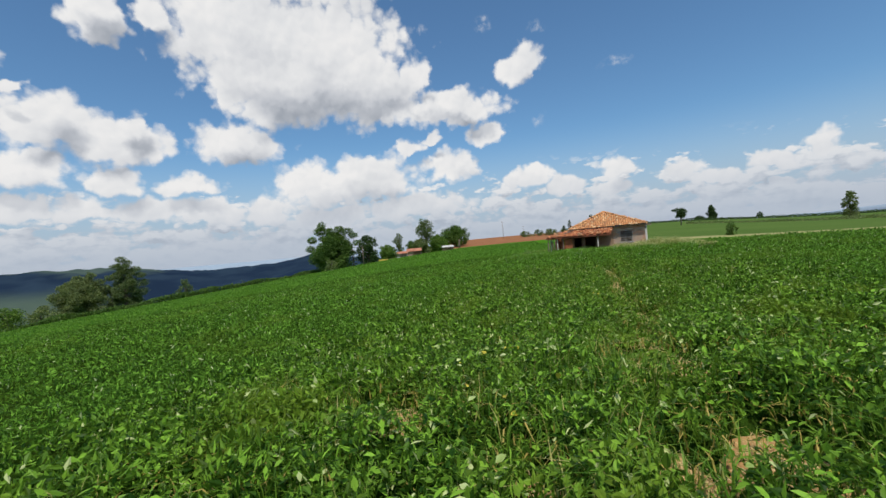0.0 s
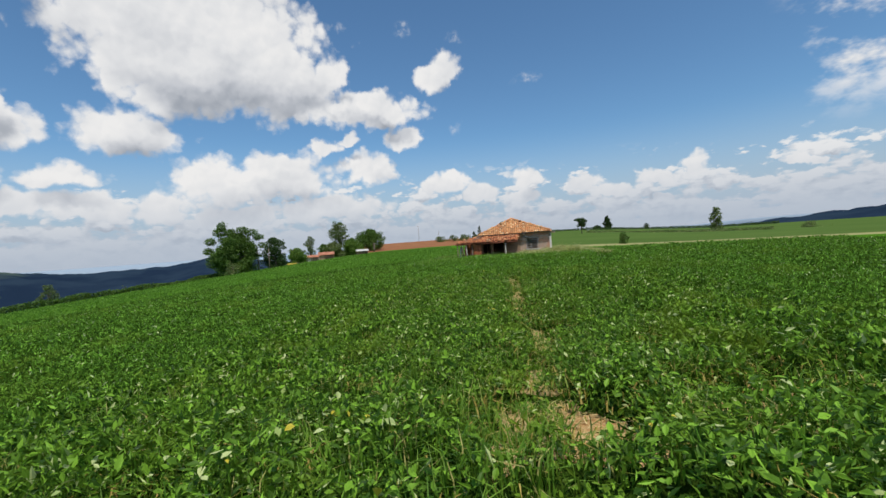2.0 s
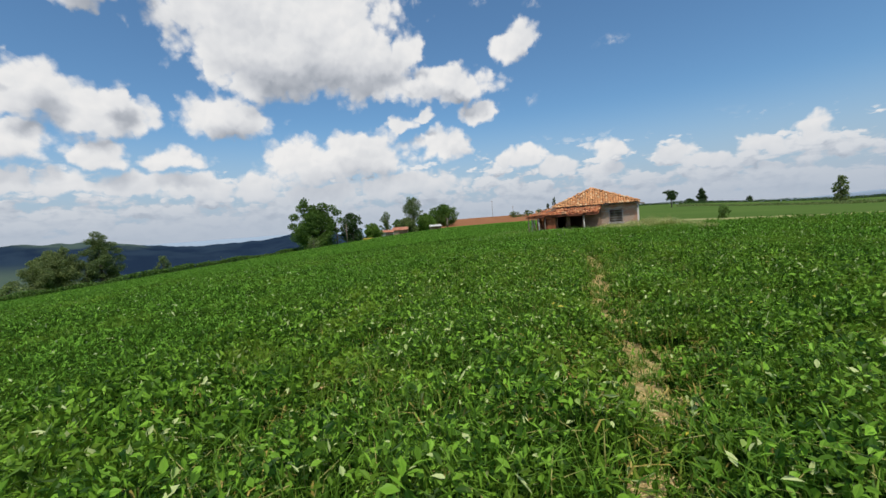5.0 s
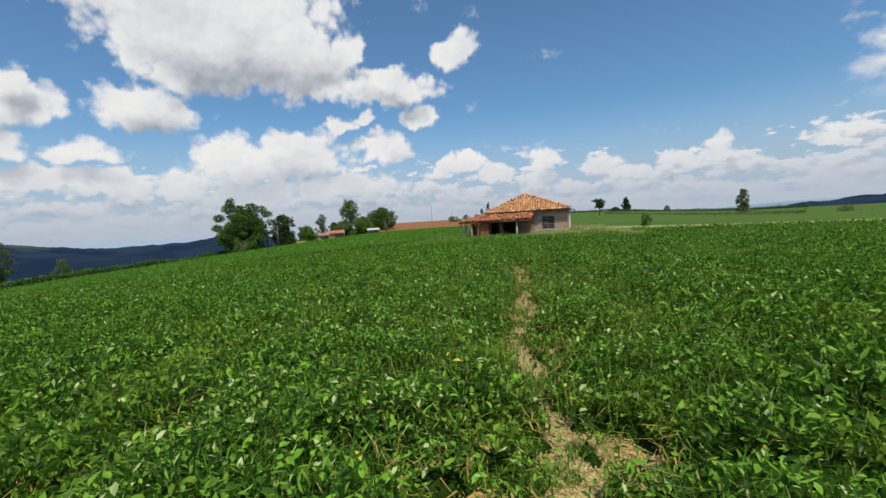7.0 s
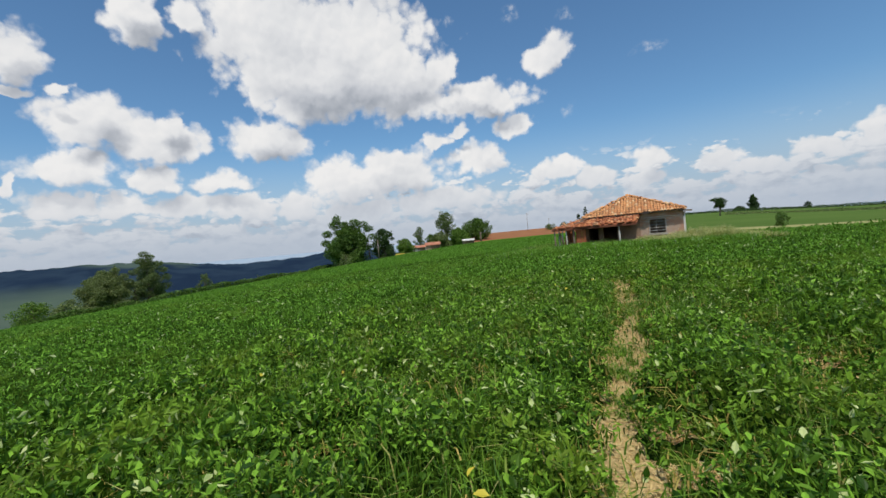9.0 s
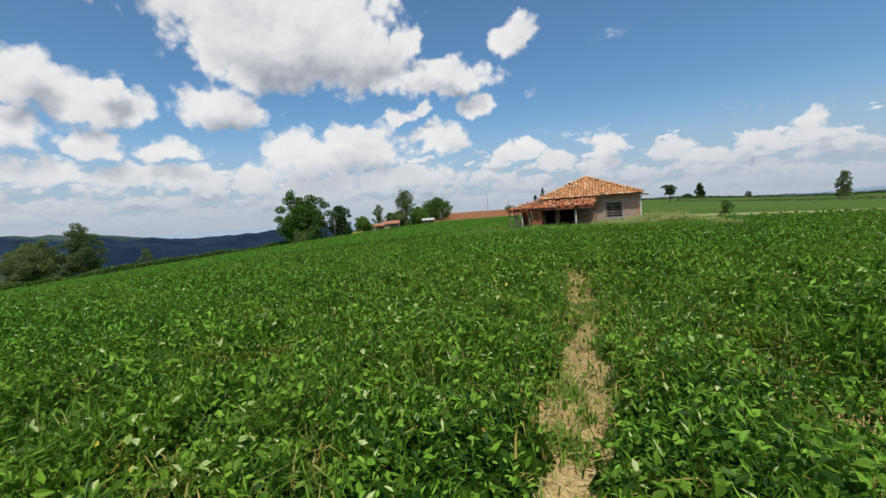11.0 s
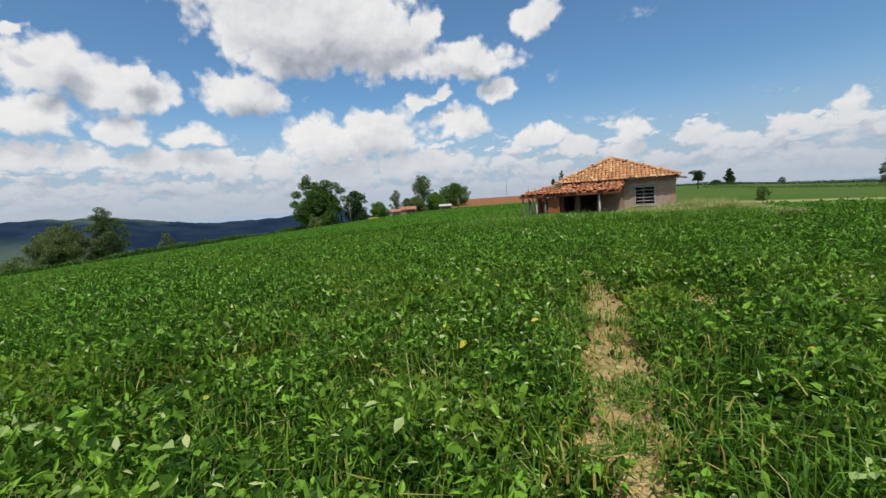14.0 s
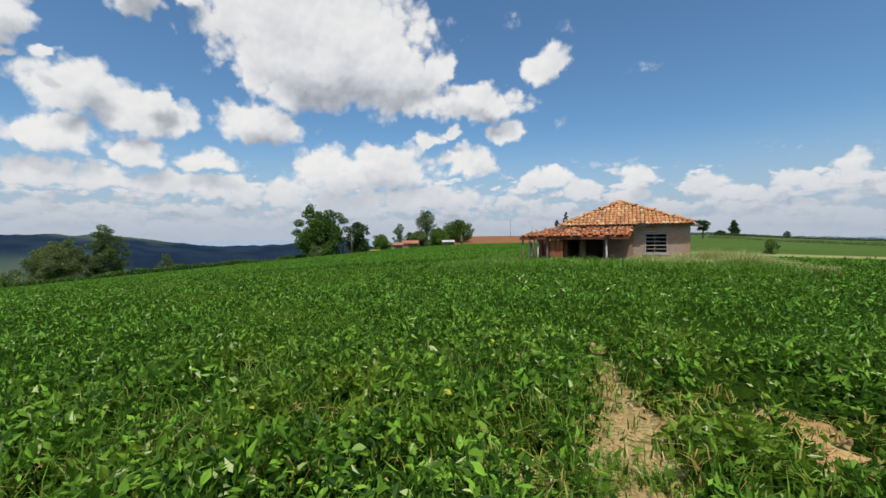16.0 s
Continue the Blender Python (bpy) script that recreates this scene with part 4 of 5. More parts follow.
def build_house():
    hx, hy, rz = 9.34, 37.98, -22.0
    z0 = gz(13.0, 38.5) - 0.02
    H = thing("abandoned_house", hx, hy, z0, rz, "abandoned house with orange clay tile roof and sagging veranda", "house")
    # heights over the ground at the house
    EV, WV, EM, AP = 1.22 - z0, 1.74 - z0, 1.80 - z0, 3.14 - z0
    X0, X1, Y0, Y1 = 1.9, 8.0, 1.7, 6.7
    T = 0.16
    # front wall with its window and the dark doorways of the veranda
    bm = bmesh.new()
    wx0, wx1, wz0, wz1 = 5.96, 7.00, 0.34 - z0, 1.36 - z0
    box(bm, 5.42, Y0, -0.3, wx0, Y0 + T, EM - 0.04), box(bm, wx1, Y0, -0.3, X1, Y0 + T, EM - 0.04)
    box(bm, wx0, Y0, -0.3, wx1, Y0 + T, wz0), box(bm, wx0, Y0, wz1, wx1, Y0 + T, EM - 0.04)
    part("wall", bm, M_PLASTER, H, "pinkish worn plaster over brick")
    # the same front wall under the veranda, its shade painted in
    bm = bmesh.new()
    for a, b in ((X0, 2.1), (2.75, 3.05), (3.95, 5.42)):
        box(bm, a, Y0, -0.3, b, Y0 + T, EM - 0.04)
    box(bm, 2.1, Y0, 2.0, 2.75, Y0 + T, EM - 0.04), box(bm, 3.05, Y0, 1.75, 3.95, Y0 + T, EM - 0.04)
    box(bm, 3.05, Y0, -0.3, 3.95, Y0 + T, 0.5)
    part("wall", bm, M_SHADEWALL, H, "front wall behind the veranda, its shade put into the colour")
    bm = bmesh.new()
    box(bm, X0, Y0 + T, -0.3, X0 + T, Y1, EM - 0.04)
    part("wall", bm, M_SHADEWALL, H)
    part("wall", boxed(X1 - T, Y0 + T, -0.3, X1, Y1, EM - 0.04), M_PLASTER, H)
    part("wall", boxed(X0 + T, Y1 - T, -0.3, X1 - T, Y1, EM - 0.04), M_PLASTER, H)
    part("floor", boxed(X0 + T, Y0 + T, -0.25, X1 - T, Y1 - T, 0.08), M_INSHADE, H)
    part("inner_wall", boxed(4.6, Y0 + T, 0.08, 4.72, Y1 - T, EM - 0.1), M_INSHADE, H)
    part("inner_ceiling", boxed(X0 + T, Y0 + T, EM - 0.1, X1 - T, Y1 - T, EM - 0.06), M_INSHADE, H)
    # window: frame, bars, broken panes
    W = part("window", boxed(wx0, Y0 - 0.03, wz1 - 0.05, wx1, Y0 + 0.05, wz1), M_FRAMEPAINT, H, "faded window with bars and missing panes")
    for a in (wx0, wx1 - 0.05):
        part("frame", boxed(a, Y0 - 0.025, wz0, a + 0.05, Y0 + 0.05, wz1 - 0.05), M_FRAMEPAINT, W)
    for f in (0.02, 0.20, 0.38, 0.57, 0.77):
        zz = wz0 + (wz1 - wz0) * f
        part("bar", boxed(wx0 + 0.05, Y0 - 0.012, zz, wx1 - 0.05, Y0 + 0.028, zz + 0.035), M_FRAMEPAINT, W)
    for f in (0.42,):
        xx = wx0 + (wx1 - wx0) * f
        part("bar", boxed(xx, Y0 + 0.0, wz0 + 0.03, xx + 0.03, Y0 + 0.022, wz1 - 0.05), M_FRAMEPAINT, W)
    for zz, x0, x1 in ((wz1 - 0.16, wx0 - 0.5, wx0), (wz1 - 0.02, wx0 - 0.42, wx0 - 0.01), (wz1 - 0.20, wx1, wx1 + 0.16)):
        part("bar", boxed(x0, Y0 - 0.03, zz, x1, Y0 - 0.004, zz + 0.035), M_FRAMEPAINT, W, "loose pale bar beside the window")
    part("sill", boxed(wx0 - 0.08, Y0 - 0.1, wz0 - 0.08, wx1 + 0.08, Y0 + 0.03, wz0 - 0.005, 0.008), M_FRAMEPAINT, W)
    bm = bmesh.new()
    box(bm, wx0 + 0.08, Y0 - 0.02, wz0 - 0.34, wx1 - 0.1, Y0 + 0.0, wz0 - 0.24)
    part("vent_slot", bm, M_FRAMEPAINT, H, "pale patch under the window")
    part("ledge", boxed(5.5, Y0 - 0.07, wz1 + 0.07, 7.8, Y0 + 0.01, wz1 + 0.115, 0.01), M_FRAMEPAINT, H, "thin pale beam across the front wall")
    # cracks: long bare rafters at the eaves
    for x, y, l, tz, tilt in ((7.75, 1.45, 0.75, EM - 0.02, 8),):
        bm = boxed(-0.1, -0.04, -0.05, l, 0.04, 0.05)
        ob = part("rafter", bm, M_WOODGREY, H, "broken rafter end past the eaves")
        ob.matrix_local = pose(x, y, tz, 0, tilt, -8)
    # hip roof
    a = Vector((4.74, 4.2, AP))
    e = 0.34
    c = [Vector((X0 - e + 0.2, Y0 - e, EM - 0.02)), Vector((X1 + 0.14, Y0 - e, EM)), Vector((X1 + 0.14, Y1 + e, EM)), Vector((X0 - e + 0.2, Y1 + e, EM))]
    bm = bmesh.new()
    lo = [bm.verts.new(v - Vector((0, 0, 0.05))) for v in c]
    up = [bm.verts.new(v - Vector((0, 0, 0.01))) for v in c]
    av = bm.verts.new(a - Vector((0, 0, 0.01)))
    al = bm.verts.new(a - Vector((0, 0, 0.07)))
    for k in range(4):
        bm.faces.new((up[k], up[(k + 1) % 4], av)), bm.faces.new((lo[(k + 1) % 4], lo[k], al))
        bm.faces.new((lo[k], lo[(k + 1) % 4], up[(k + 1) % 4], up[k]))
    R = part("roof", bm, M_WOODGREY, H, "hip roof of orange clay barrel tiles")
    tile = barrel_tile()
    tile.materials.append(M_TILE)
    old = barrel_tile(0.21, 0.44, 0.07, 0.82)
    old.materials.append(M_OLDTILE)

    def cover(parent, mesh, p, q, top0, top1, jitter, miss, pitch=0.19, course=0.335):
        """Tiles between the eave p-q and the line top0-top1 above it."""
        p, q, top0, top1 = Vector(p), Vector(q), Vector(top0), Vector(top1)
        u = (q - p).normalized()
        n_ = (q - p).length
        mid = (top0 + top1) / 2
        v = mid - p - u * (mid - p).dot(u)
        hgt = v.length
        v.normalize()
        rows = int(hgt / course) + 1
        for j in range(rows):
            y = j * course + 0.15
            f = min(1, y / hgt)
            s0 = (top0 - p).dot(u) * f
            s1 = n_ + ((top1 - p).dot(u) - n_) * f
            for k in range(int(n_ / pitch) + 1):
                x = k * pitch + 0.09
                if x < s0 + 0.03 or x > s1 - 0.03 or y > hgt - 0.06 or rng.random() < miss:
                    continue
                ob = new("roof_tile", mesh)
                ob.parent = parent
                m = plane_at(p + u * x + v * y, u, v)
                ob.matrix_local = m @ pose(rng.normal(0, jitter), rng.normal(0, jitter), 0.012 + abs(rng.normal(0, jitter * 0.3)),
                                           rng.normal(0, jitter * 60), rng.normal(0, jitter * 120), rng.normal(0, jitter * 160))

    cover(R, tile, c[0], c[1], a, a, 0.010, 0.0)
    cover(R, tile, c[3], c[0], a, a, 0.012, 0.006)
    cover(R, tile, c[1], c[2], a, a, 0.012, 0.02)
    ridge = barrel_tile(0.25, 0.42, 0.12, 0.66)
    ridge.materials.append(M_TILE)
    for k in (0, 1):
        d = a - c[k]
        steps = int(d.length / 0.38)
        for i in range(steps):
            ob = new("ridge_tile", ridge)
            ob.parent = R
            side = d.cross(Vector((0, 0, 1))).normalized()
            ob.matrix_local = plane_at(c[k] + d * ((i + 0.5) / steps) + Vector((0, 0, 0.06)), side, d) @ pose(rng.normal(0, 0.02), 0, rng.uniform(-0.01, 0.05), rng.normal(11, 7), rng.normal(0, 9), rng.normal(0, 12))
    # veranda
    V = part("veranda_roof", boxed(-0.1, -0.14, EV - 0.15, 5.24, -0.08, EV - 0.01, 0.01), M_FASCIA, H, "sagging veranda roof with loose old tiles")
    bm = bmesh.new()
    o = [Vector((-0.12, -0.12, EV - 0.02)), Vector((5.25, -0.12, EV)), Vector((5.5, Y0 - 0.05, WV)), Vector((1.75, Y0 - 0.05, WV))]
    quad = [bm.verts.new(v - Vector((0, 0, d))) for d in (0.0, 0.035) for v in o]
    bm.faces.new(quad[:4]), bm.faces.new(quad[7:3:-1])
    for k in range(4):
        bm.faces.new((quad[k], quad[k + 4], quad[(k + 1) % 4 + 4], quad[(k + 1) % 4]))
    part("boarding", bm, M_PLANK, V)
    cover(V, old, o[0], o[1], o[3], o[2], 0.030, 0.03)
    # side veranda, half stripped
    s = [Vector((-0.12, 5.0, EV)), Vector((-0.12, -0.12, EV - 0.02)), Vector((1.75, Y0 - 0.05, WV)), Vector((1.75, 5.0, WV))]
    cover(V, old, s[0], s[1], s[3], s[2], 0.03, 0.35)
    for i in range(7):
        y = 0.5 + i * 0.72
        bm = boxed(-0.2, -0.03, -0.05, 2.15 + rng.uniform(-0.3, 0.2), 0.03, 0.03)
        ob = part("rafter", bm, M_WOODGREY, V)
        ob.matrix_local = pose(-0.1, y, EV - 0.05, 0, -15 + rng.normal(0, 1.5), rng.normal(0, 2))
    for i in range(8):
        x = 0.9 + i * 0.6
        ob = part("rafter", boxed(-0.03, -0.1, -0.06, 0.03, 1.85, 0.0), M_WOODGREY, V)
        ob.matrix_local = pose(x, 0, EV - 0.03, 16.5, 0, rng.normal(0, 1))
    # loose tile ends that stick up along the stripped edge
    for x, y, zz, rx in ((0.55, 1.4, 0.36, 40), (0.9, 1.9, 0.45, 35), (1.5, 1.3, 0.50, 30), (0.25, 0.6, 0.18, 25)):
        ob = new("roof_tile", old)
        ob.parent = V
        ob.matrix_local = pose(x, y, EV + zz - 0.1, rx, rng.normal(0, 12), 60 + rng.normal(0, 15))
    for x, y, r, m, lab in ((4.18, 0.02, 0.055, M_PALEWOOD, "pale painted post"), (0.02, 0.02, 0.05, M_WOODGREY, ""), (0.8, 0.05, 0.05, M_PALEWOOD, ""), (1.28, 0.05, 0.06, M_WOODGREY, ""),
                            (0.05, 1.5, 0.05, M_PALEWOOD, ""), (0.05, 2.9, 0.05, M_PALEWOOD, ""), (0.05, 4.5, 0.05, M_WOODGREY, "")):
        bm = tube(bmesh.new(), [(x, y, -0.3), (x + 0.01, y, 0.8), (x, y, EV - 0.1)], [r * 1.05, r, r * 0.95], 8, 0.03)
        part("post", bm, m, H, lab)
    for i in range(5):
        x = 1.46 + i * 0.125
        ob = part("plank", boxed(0, 0, -0.1, 0.118, 0.025, EV - 0.17 - 0.04 * (i % 2), 0.004), M_PLANK, H, "red-brown board leaning under the veranda" if i == 0 else "")
        ob.matrix_local = pose(x, 0.10 + 0.004 * (i % 3), 0, rng.normal(0, 0.8), rng.normal(0, 0.6), 0)
    for x, y, w, m in ((0.62, 1.9, 0.3, M_PLANK), (0.3, 3.4, 0.5, M_WOODGREY), (1.05, 0.9, 0.18, M_PLANK)):
        part("board", boxed(x, y, -0.1, x + w, y + 0.03, EV - 0.05), m, H)
    # boards with gaps added to darken the side veranda's rear, loose timber stacked before
    for i in range(11):
        x = 0.02 + i * 0.17
        ob = part("plank", boxed(0, 0, -0.2, 0.155, 0.025, EV + 0.04 * i - 0.25 - 0.12 * rng.random(), 0.004), M_FASCIA if i % 3 else M_WOODGREY, H, "dark board added to stand for shade at the veranda's rear" if i == 0 else "")
        ob.matrix_local = pose(x, 4.85, 0, rng.normal(0, 0.8), rng.normal(0, 0.7), 0)
    for x, y, l, tilt, m in ((0.45, 0.9, 1.7, 12, M_PLANK), (0.95, 1.5, 1.6, -9, M_FASCIA), (1.2, 2.3, 1.8, 7, M_PLANK), (0.35, 2.2, 1.5, -14, M_WOODGREY)):
        ob = part("loose_board", boxed(-0.06, -0.015, -0.1, 0.06, 0.015, l, 0.004), m, H, "loose board leaning in the veranda")
        ob.matrix_local = pose(x, y, 0, 4, tilt, rng.normal(0, 15))
    part("veranda_floor", boxed(-0.05, -0.02, -0.3, 5.4, Y0, 0.04), M_SHADEWALL, H)
    # small whitewashed annex at the rear corner
    A = part("rear_annex", boxed(X1 + 0.02, 6.0, -0.3, 8.42, 6.9, EM - 0.14), M_WHITEWALL, H, "small whitewashed annex at the rear")
    # solid dark panel painted as the shade within a small hole
    part("opening_shade", boxed(8.15, 5.985, EM - 0.42, 8.32, 6.03, EM - 0.22), M_INSHADE, A)
    part("roof", boxed(X1 + 0.0, 5.85, EM - 0.136, 8.5, 7.05, EM - 0.08, 0.01), M_WOODGREY, A)
    # added dark block, the shade of a notch put into its colour
    part("dark_notch", boxed(5.62, Y0 - 0.44, EM - 0.10, 5.98, Y0 - 0.36, EM + 0.09), M_INSHADE, H, "dark block painted as the shade of a notch at the eave")


build_house()


# ---------------------------------------------------------------- the farm beyond
def shed(x, y, w, d, h, rise, rz, roofm, wallm, label, posts=True):
    z = gz(x, y)
    s = thing("farm_shed", x, y, z, rz, label, "shed")
    bm = bmesh.new()
    t = 0.12
    v = [bm.verts.new(p) for p in ((-w / 2, -d / 2, h), (w / 2, -d / 2, h), (w / 2, d / 2, h), (-w / 2, d / 2, h), (-w / 2, 0, h + rise), (w / 2, 0, h + rise),
                                   (-w / 2, -d / 2, h - t), (w / 2, -d / 2, h - t), (w / 2, d / 2, h - t), (-w / 2, d / 2, h - t), (-w / 2, 0, h + rise - t), (w / 2, 0, h + rise - t))]
    for f in ((0, 1, 5, 4), (2, 3, 4, 5), (6, 10, 11, 7), (8, 11, 10, 9), (0, 6, 7, 1), (2, 8, 9, 3), (0, 4, 10, 6), (4, 3, 9, 10), (1, 7, 11, 5), (5, 11, 8, 2)):
        bm.faces.new([v[i] for i in f])
    part("roof", bm, roofm, s)
    part("wall", boxed(-w * 0.46, d * 0.3, -0.6, w * 0.46, d * 0.36, h - 0.05), wallm, s)
    part("wall", boxed(-w * 0.46, -d * 0.36, -0.6, -w * 0.1, -d * 0.3, h - 0.05), wallm, s)
    part("wall", boxed(w * 0.42, -d * 0.3, -0.6, w * 0.46, d * 0.3, h - 0.05), wallm, s)
    if posts:
        for k in range(4):
            px = -w * 0.05 + k * w * 0.16
            part("post", tube(bmesh.new(), [(px, -d * 0.42, -0.6), (px, -d * 0.42, h)], [0.12, 0.11], 7), M_WOODGREY, s)
    return s


shed(-14.5, 209.0, 7.5, 5, 2.4, 1.3, 4, M_METALROOF, M_PLASTER, "low farm shed with a red-brown roof")
shed(-20.5, 207.5, 6.5, 5, 2.2, 1.0, -3, M_METALROOF, M_WHITEWALL, "open farm shed with white wall and posts")
shed(-26.0, 206.5, 7.0, 4, 2.7, 0.25, 2, M_GREYROOF, M_WOODGREY, "lean-to shelter with a flat grey roof")
shed(2.3, 230.0, 6.4, 5, 1.9, 0.9, 8, M_GREYROOF, M_SHADEWALL, "small shed with a pale sheet roof")


def pole(x, y, top, r, label, arm=True):
    z = gz(x, y)
    p = thing("utility_pole", x, y, z - 0.3, 0, label, "pole", "poles")
    h = top - z + 0.3
    part("shaft", tube(bmesh.new(), [(0, 0, 0), (0, 0, h * 0.5), (0, 0, h)], [r * 1.2, r, r * 0.8], 8), M_WOODGREY, p)
    if arm:
        part("crossarm", boxed(-0.8, -0.06, h - 0.6, 0.8, 0.06, h - 0.45, 0.01), M_WOODGREY, p)
    return p


pole(44.0, 308.0, 13.8, 0.11, "slim grey utility pole on the ploughed rise")
pole(63.5, 334.0, 9.8, 0.10, "slim grey utility pole further along the rise")
pole(-33.3, 175.5, 3.4, 0.16, "pale wooden pole before the dark tree", False)
pole(9.5, 246.0, 3.2, 0.3, "thick wooden pole by the sheds", False)


def farm_fence():
    f = thing("farm_fence", -30, 192, gz(-30, 192), 8, "low fence of grey posts and rails by the farmyard", "fence")
    for k in range(7):
        part("post", tube(bmesh.new(), [(k * 2.2, 0, -0.8), (k * 2.2, 0, 1.2)], [0.09, 0.08], 6), M_WOODGREY, f)
    for zz in (0.5, 1.0):
        part("rail", boxed(-0.1, -0.03, zz, 13.4, 0.03, zz + 0.08), M_WOODGREY, f)
    # yellow thing of unknown kind, its trough shape made up
    y = thing("yellow_box", -27.4, 190.5, gz(-27.4, 190.5), 5, "low yellow shape of unknown kind beside the fence", "trough")
    bm = bmesh.new()
    box(bm, -2.0, -0.5, 0.25, 2.0, 0.5, 0.35), box(bm, -2.0, -0.5, 0.35, 2.0, -0.42, 0.95), box(bm, -2.0, 0.42, 0.35, 2.0, 0.5, 0.95)
    part("body", bm, M_YELLOW, y)
    for x in (-1.6, 1.6):
        part("leg", boxed(x - 0.08, -0.4, -0.5, x + 0.08, 0.4, 0.25), M_WOODGREY, y)


farm_fence()
farm_trees()
hedge()


# ---------------------------------------------------------------- wild growth by the house and in the crop
# places where yellowing leaves stand together
PALE = [(0.4, 4.4), (0.5, 4.75), (0.8, 4.4), (-0.2, 5.1), (5.5, 16.2), (5.2, 16.5), (6.2, 19.3), (1.3, 9.5), (1.7, 9.9), (2.5, 9.1), (3.1, 15.7),
        (4.7, 17.7), (3.4, 5.0), (2.5, 3.7), (4.4, 9.3), (3.9, 14.6), (6.8, 14.6), (0.2, 3.1), (3.0, 12.1), (2.2, 12.6)]


def growth():
    c, s = math.cos(radians(-22)), math.sin(radians(-22))
    to_world = lambda lx, ly: (9.34 + lx * c - ly * s, 37.98 + lx * s + ly * c)
    # tall dry grass past the sunlit end of the house and before its front
    lx, ly = rng.uniform(4.6, 12.6, 80000), rng.uniform(-2.2, 2.6, 80000)
    x, y = to_world(lx, ly + 0.3)
    h = rng.uniform(0.5, 1.4, len(x)) * np.interp(lx, [4.6, 6, 9, 12.6], [0.5, 0.7, 1.0, 0.5]) * (0.55 + 0.6 * vnoise(x, y, 0.9, 61))
    k = ly + 0.3 < np.where(lx < 8.2, 1.55, 3.5)
    foot = np.stack([x, y, ground_z(x, y)], 1)[k]
    tagged(new("dry_grass", blade_mesh("dry_grass", foot, h[k], rng.uniform(0.008, 0.024, k.sum()), M_DRYGRASS, 0.7)), "tall straw-coloured grass against the house wall", "grass", kind="stuff")
    # rank green weeds along the veranda
    lx, ly = rng.uniform(-3.2, 9.0, 30000), rng.normal(-1.9, 0.6, 30000)
    x, y = to_world(lx, ly)
    z = ground_z(x, y) + rng.random(len(x)) ** 0.7 * (0.28 + 0.45 * vnoise(x, y, 1.1, 21))
    tagged(new("weeds", quad_leaves("weeds", np.stack([x, y, z], 1), rng.uniform(0.08, 0.20, len(x)), M_WEED, 0.5)), "bright green weeds growing along the veranda", "weeds", kind="stuff")
    lx, ly = rng.uniform(-2.2, 4.6, 9000), rng.uniform(-0.9, 1.4, 9000)
    x, y = to_world(lx, ly)
    z = ground_z(x, y) + rng.random(len(x)) * (0.2 + 0.75 * vnoise(x, y, 0.8, 22) ** 1.5)
    tagged(new("weeds", quad_leaves("weeds", np.stack([x, y, z], 1), rng.uniform(0.05, 0.13, len(x)), M_GUM, 0.5)), "grey-green weeds in the open veranda", "weeds", kind="stuff")
    # grass round the house
    lx, ly = rng.uniform(-3.4, 10.8, 42000), rng.uniform(-3.2, 9.8, 42000)
    k = ~((lx > -0.1) & (lx < 8.1) & (ly > -0.05) & (ly < 6.8))
    x, y = to_world(lx[k], ly[k])
    tagged(new("grass", blade_mesh("grass", np.stack([x, y, ground_z(x, y)], 1), rng.uniform(0.25, 0.85, len(x)), rng.uniform(0.015, 0.035, len(x)), M_BLADE, 0.8)), "rank green grass on the plot round the house", "grass", kind="stuff")
    lx, ly = rng.uniform(-3.4, 11, 26000), rng.normal(-2.4, 0.7, 26000)
    x, y = to_world(lx, ly)
    tagged(new("grass", blade_mesh("grass", np.stack([x, y, ground_z(x, y)], 1), rng.uniform(0.35, 0.85, len(x)), rng.uniform(0.014, 0.034, len(x)), M_WEED, 0.8)), "tall bright green grass between crop and house", "grass", kind="stuff")
    # two shoots behind the roof
    for lx, ly, top, r in ((0.75, 7.0, 2.75, 0.06), (1.3, 7.2, 3.3, 0.08)):
        x, y = to_world(lx, ly)
        tree("shrub", "thin leafy shoot behind the house roof", x, y, top, 0.5, M_DARKTREE, 0.16, "cone", 0.72, 12, 9, int(top * 100))
    # yellowed leaves lying in the crop
    x, y = rng.uniform(-3, 10, 420), rng.uniform(0.5, 21, 420)
    k = path_dist(x, y) < 3.5
    heart = np.array(PALE).repeat(9, 0) + rng.normal(0, 0.16, (9 * len(PALE), 2))
    x, y = np.append(x[k], heart[:, 0]), np.append(y[k], heart[:, 1])
    h, _ = crop_height(x, y)
    tagged(new("pale_leaves", leaf_mesh("pale_leaves", np.stack([x, y, ground_z(x, y) + h * 0.95 + 0.02], 1), rng.uniform(0.035, 0.085, len(x)), M_YELLOWLEAF, 0.6, 0.4)), "scattered pale and yellowed leaves among the soybean plants", "leaves", kind="stuff")
    # grass blades and straw in the crop
    n = 150000
    x, y = rng.uniform(-6, 13, n), rng.uniform(-0.5, 23, n)
    h, b = crop_height(x, y)
    d = path_dist(x, y)
    k = (d < 5) & (vnoise(x, y, 0.9, 31) > 0.45) & (rng.random(n) > b * 0.95)
    foot = np.stack([x, y, ground_z(x, y) + h * 0.35], 1)[k]
    tagged(new("grass_weeds", blade_mesh("grass_weeds", foot, rng.uniform(0.15, 0.36, k.sum()), rng.uniform(0.005, 0.012, k.sum()), M_BLADE, 1.1)), "thin bright grass blades among the soybean plants", "grass", kind="stuff")
    n = 190000
    x, y = rng.uniform(-5, 12, n), rng.uniform(-0.5, 22.5, n)
    h, b = crop_height(x, y)
    rim = bareness(x, y, 0.10) * (b < 0.75)
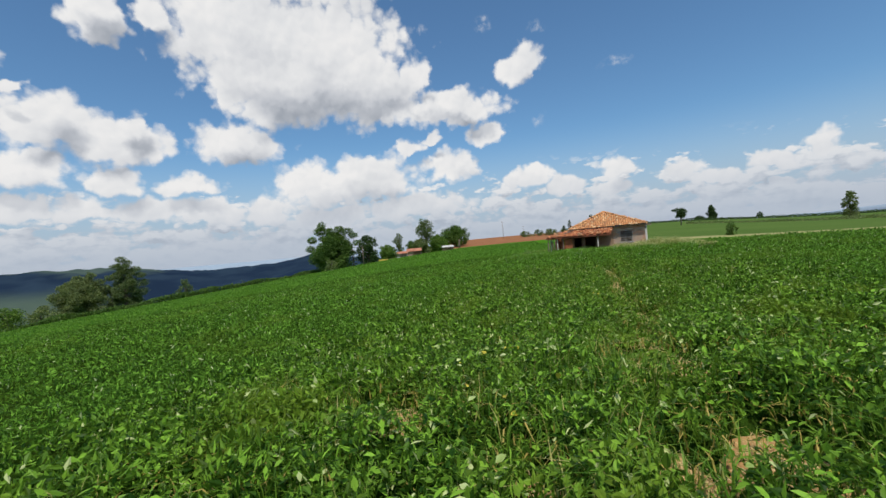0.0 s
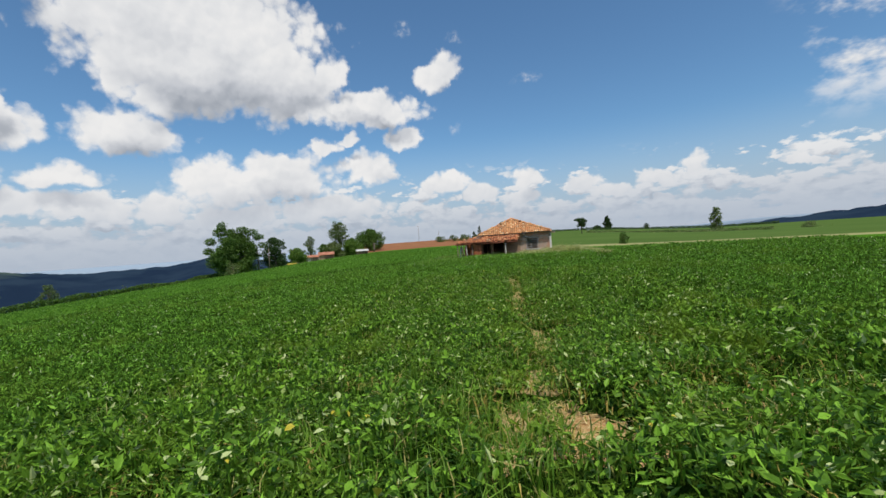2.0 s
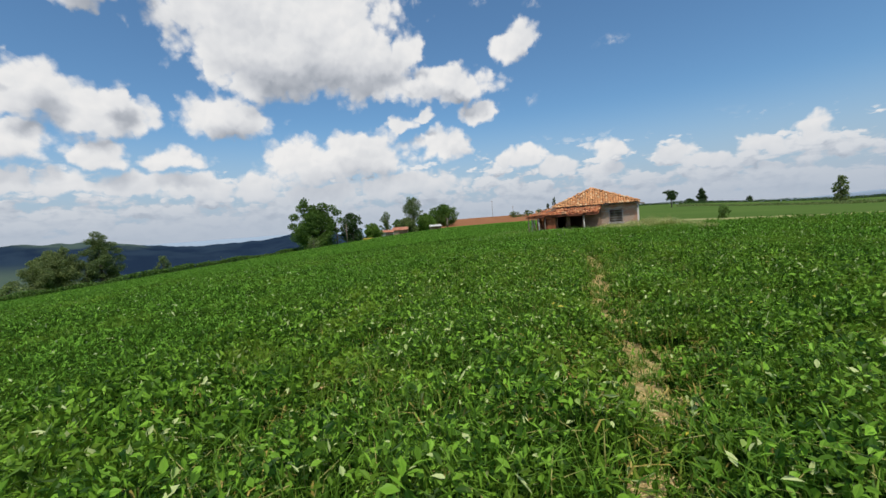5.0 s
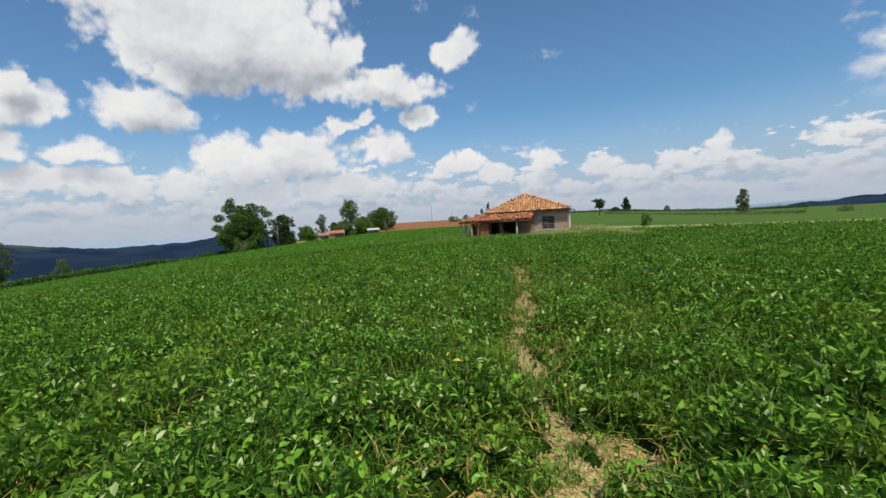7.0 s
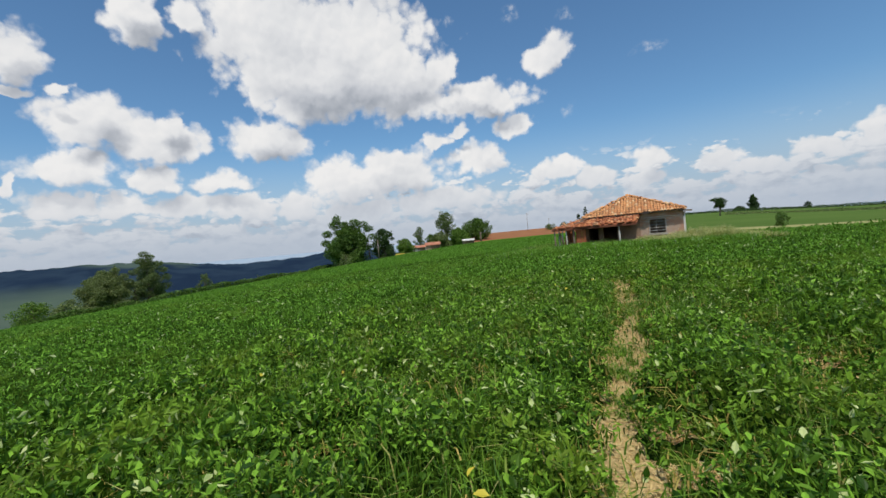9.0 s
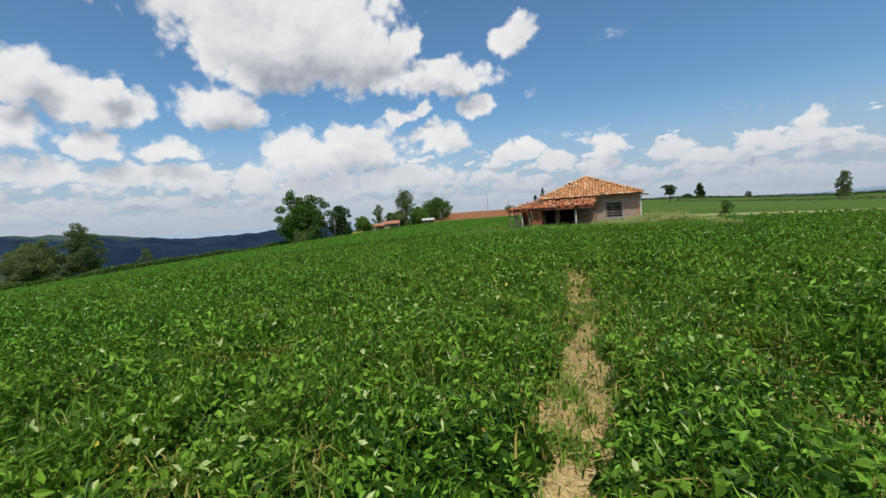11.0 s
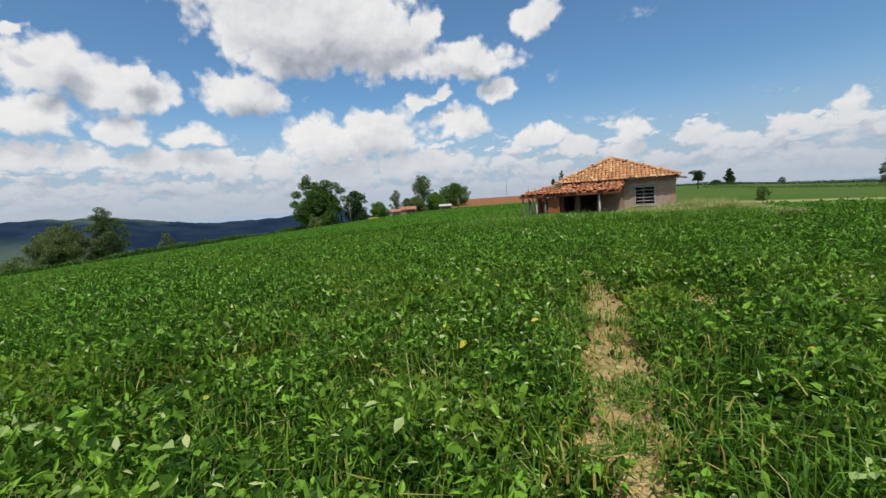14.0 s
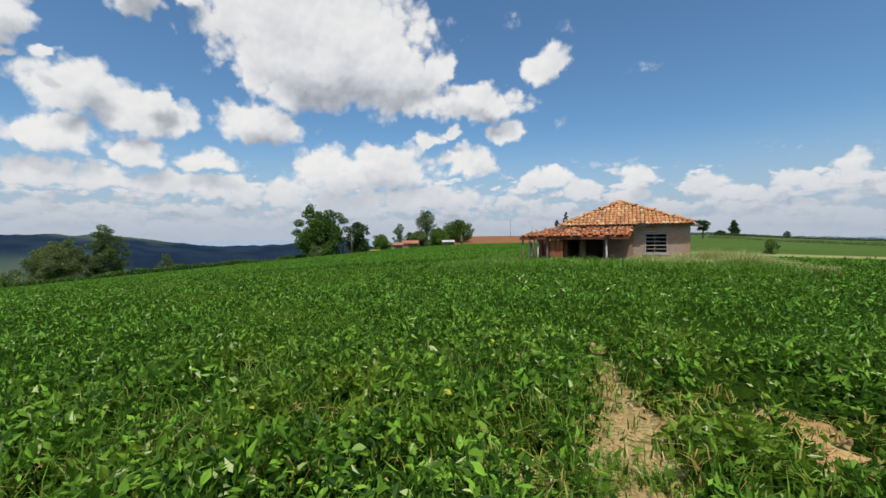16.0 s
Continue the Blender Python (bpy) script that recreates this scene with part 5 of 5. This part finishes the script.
    k = (path_dist(x, y) < 4.5) & (rng.random(n) < 0.03 + 0.15 * (vnoise(x, y, 0.6, 41) > 0.70) + 0.50 * rim)
    foot = np.stack([x, y, ground_z(x, y) + h * 0.55], 1)[k]
    tagged(new("dry_stalks", blade_mesh("dry_stalks", foot, rng.uniform(0.05, 0.15, k.sum()), rng.uniform(0.006, 0.016, k.sum()), M_STALK, 2.2)), "yellowed dry stalks and leaves among the crop", "stalks", kind="stuff")
    n = 30000
    y = rng.uniform(4, 21.5, n)
    x = strip_x(y) + rng.normal(0, 0.22, n)
    k = rng.random(n) < (vnoise(x, y, 0.22, 71) > 0.66) * 0.7 + 0.04
    foot = np.stack([x, y, ground_z(x, y)], 1)[k]
    tagged(new("path_weeds", blade_mesh("path_weeds", foot, rng.uniform(0.05, 0.17, k.sum()), rng.uniform(0.006, 0.016, k.sum()), M_BLADE, 1.5)), "low trampled grass tufts on the bare strip", "grass", kind="stuff")
    n = 260000
    x, y = rng.uniform(-3, 11, n), rng.uniform(-0.5, 23, n)
    y[:90000] = rng.uniform(4, 21.5, 90000)
    x[:90000] = strip_x(y[:90000]) + rng.normal(0, 0.17, 90000)
    b = bareness(x, y)
    k = rng.random(n) < b
    foot = np.stack([x, y, ground_z(x, y) + 0.008 + 0.02 * rng.random(n)], 1)[k]
    m = k.sum()
    a = rng.uniform(0, 2 * np.pi, m)
    l, w = rng.uniform(0.04, 0.16, m)[:, None], rng.uniform(0.003, 0.008, m)[:, None]
    dv = np.stack([np.cos(a), np.sin(a), rng.normal(0, 0.15, m)], 1) * l * 0.5
    sv = np.stack([-np.sin(a), np.cos(a), 0 * a], 1) * w * 0.5
    up = np.array([[0, 0, 0.006]])
    v = np.stack([foot - dv - sv, foot - dv + sv, foot + dv + sv + up, foot + dv - sv + up], 1)
    tagged(new("straw_litter", mesh_of("straw_litter", v.reshape(-1, 3), np.arange(4 * m).reshape(-1, 4), M_STRAW)), "dry straw litter on the bare trodden strip", "straw", kind="stuff")


growth()
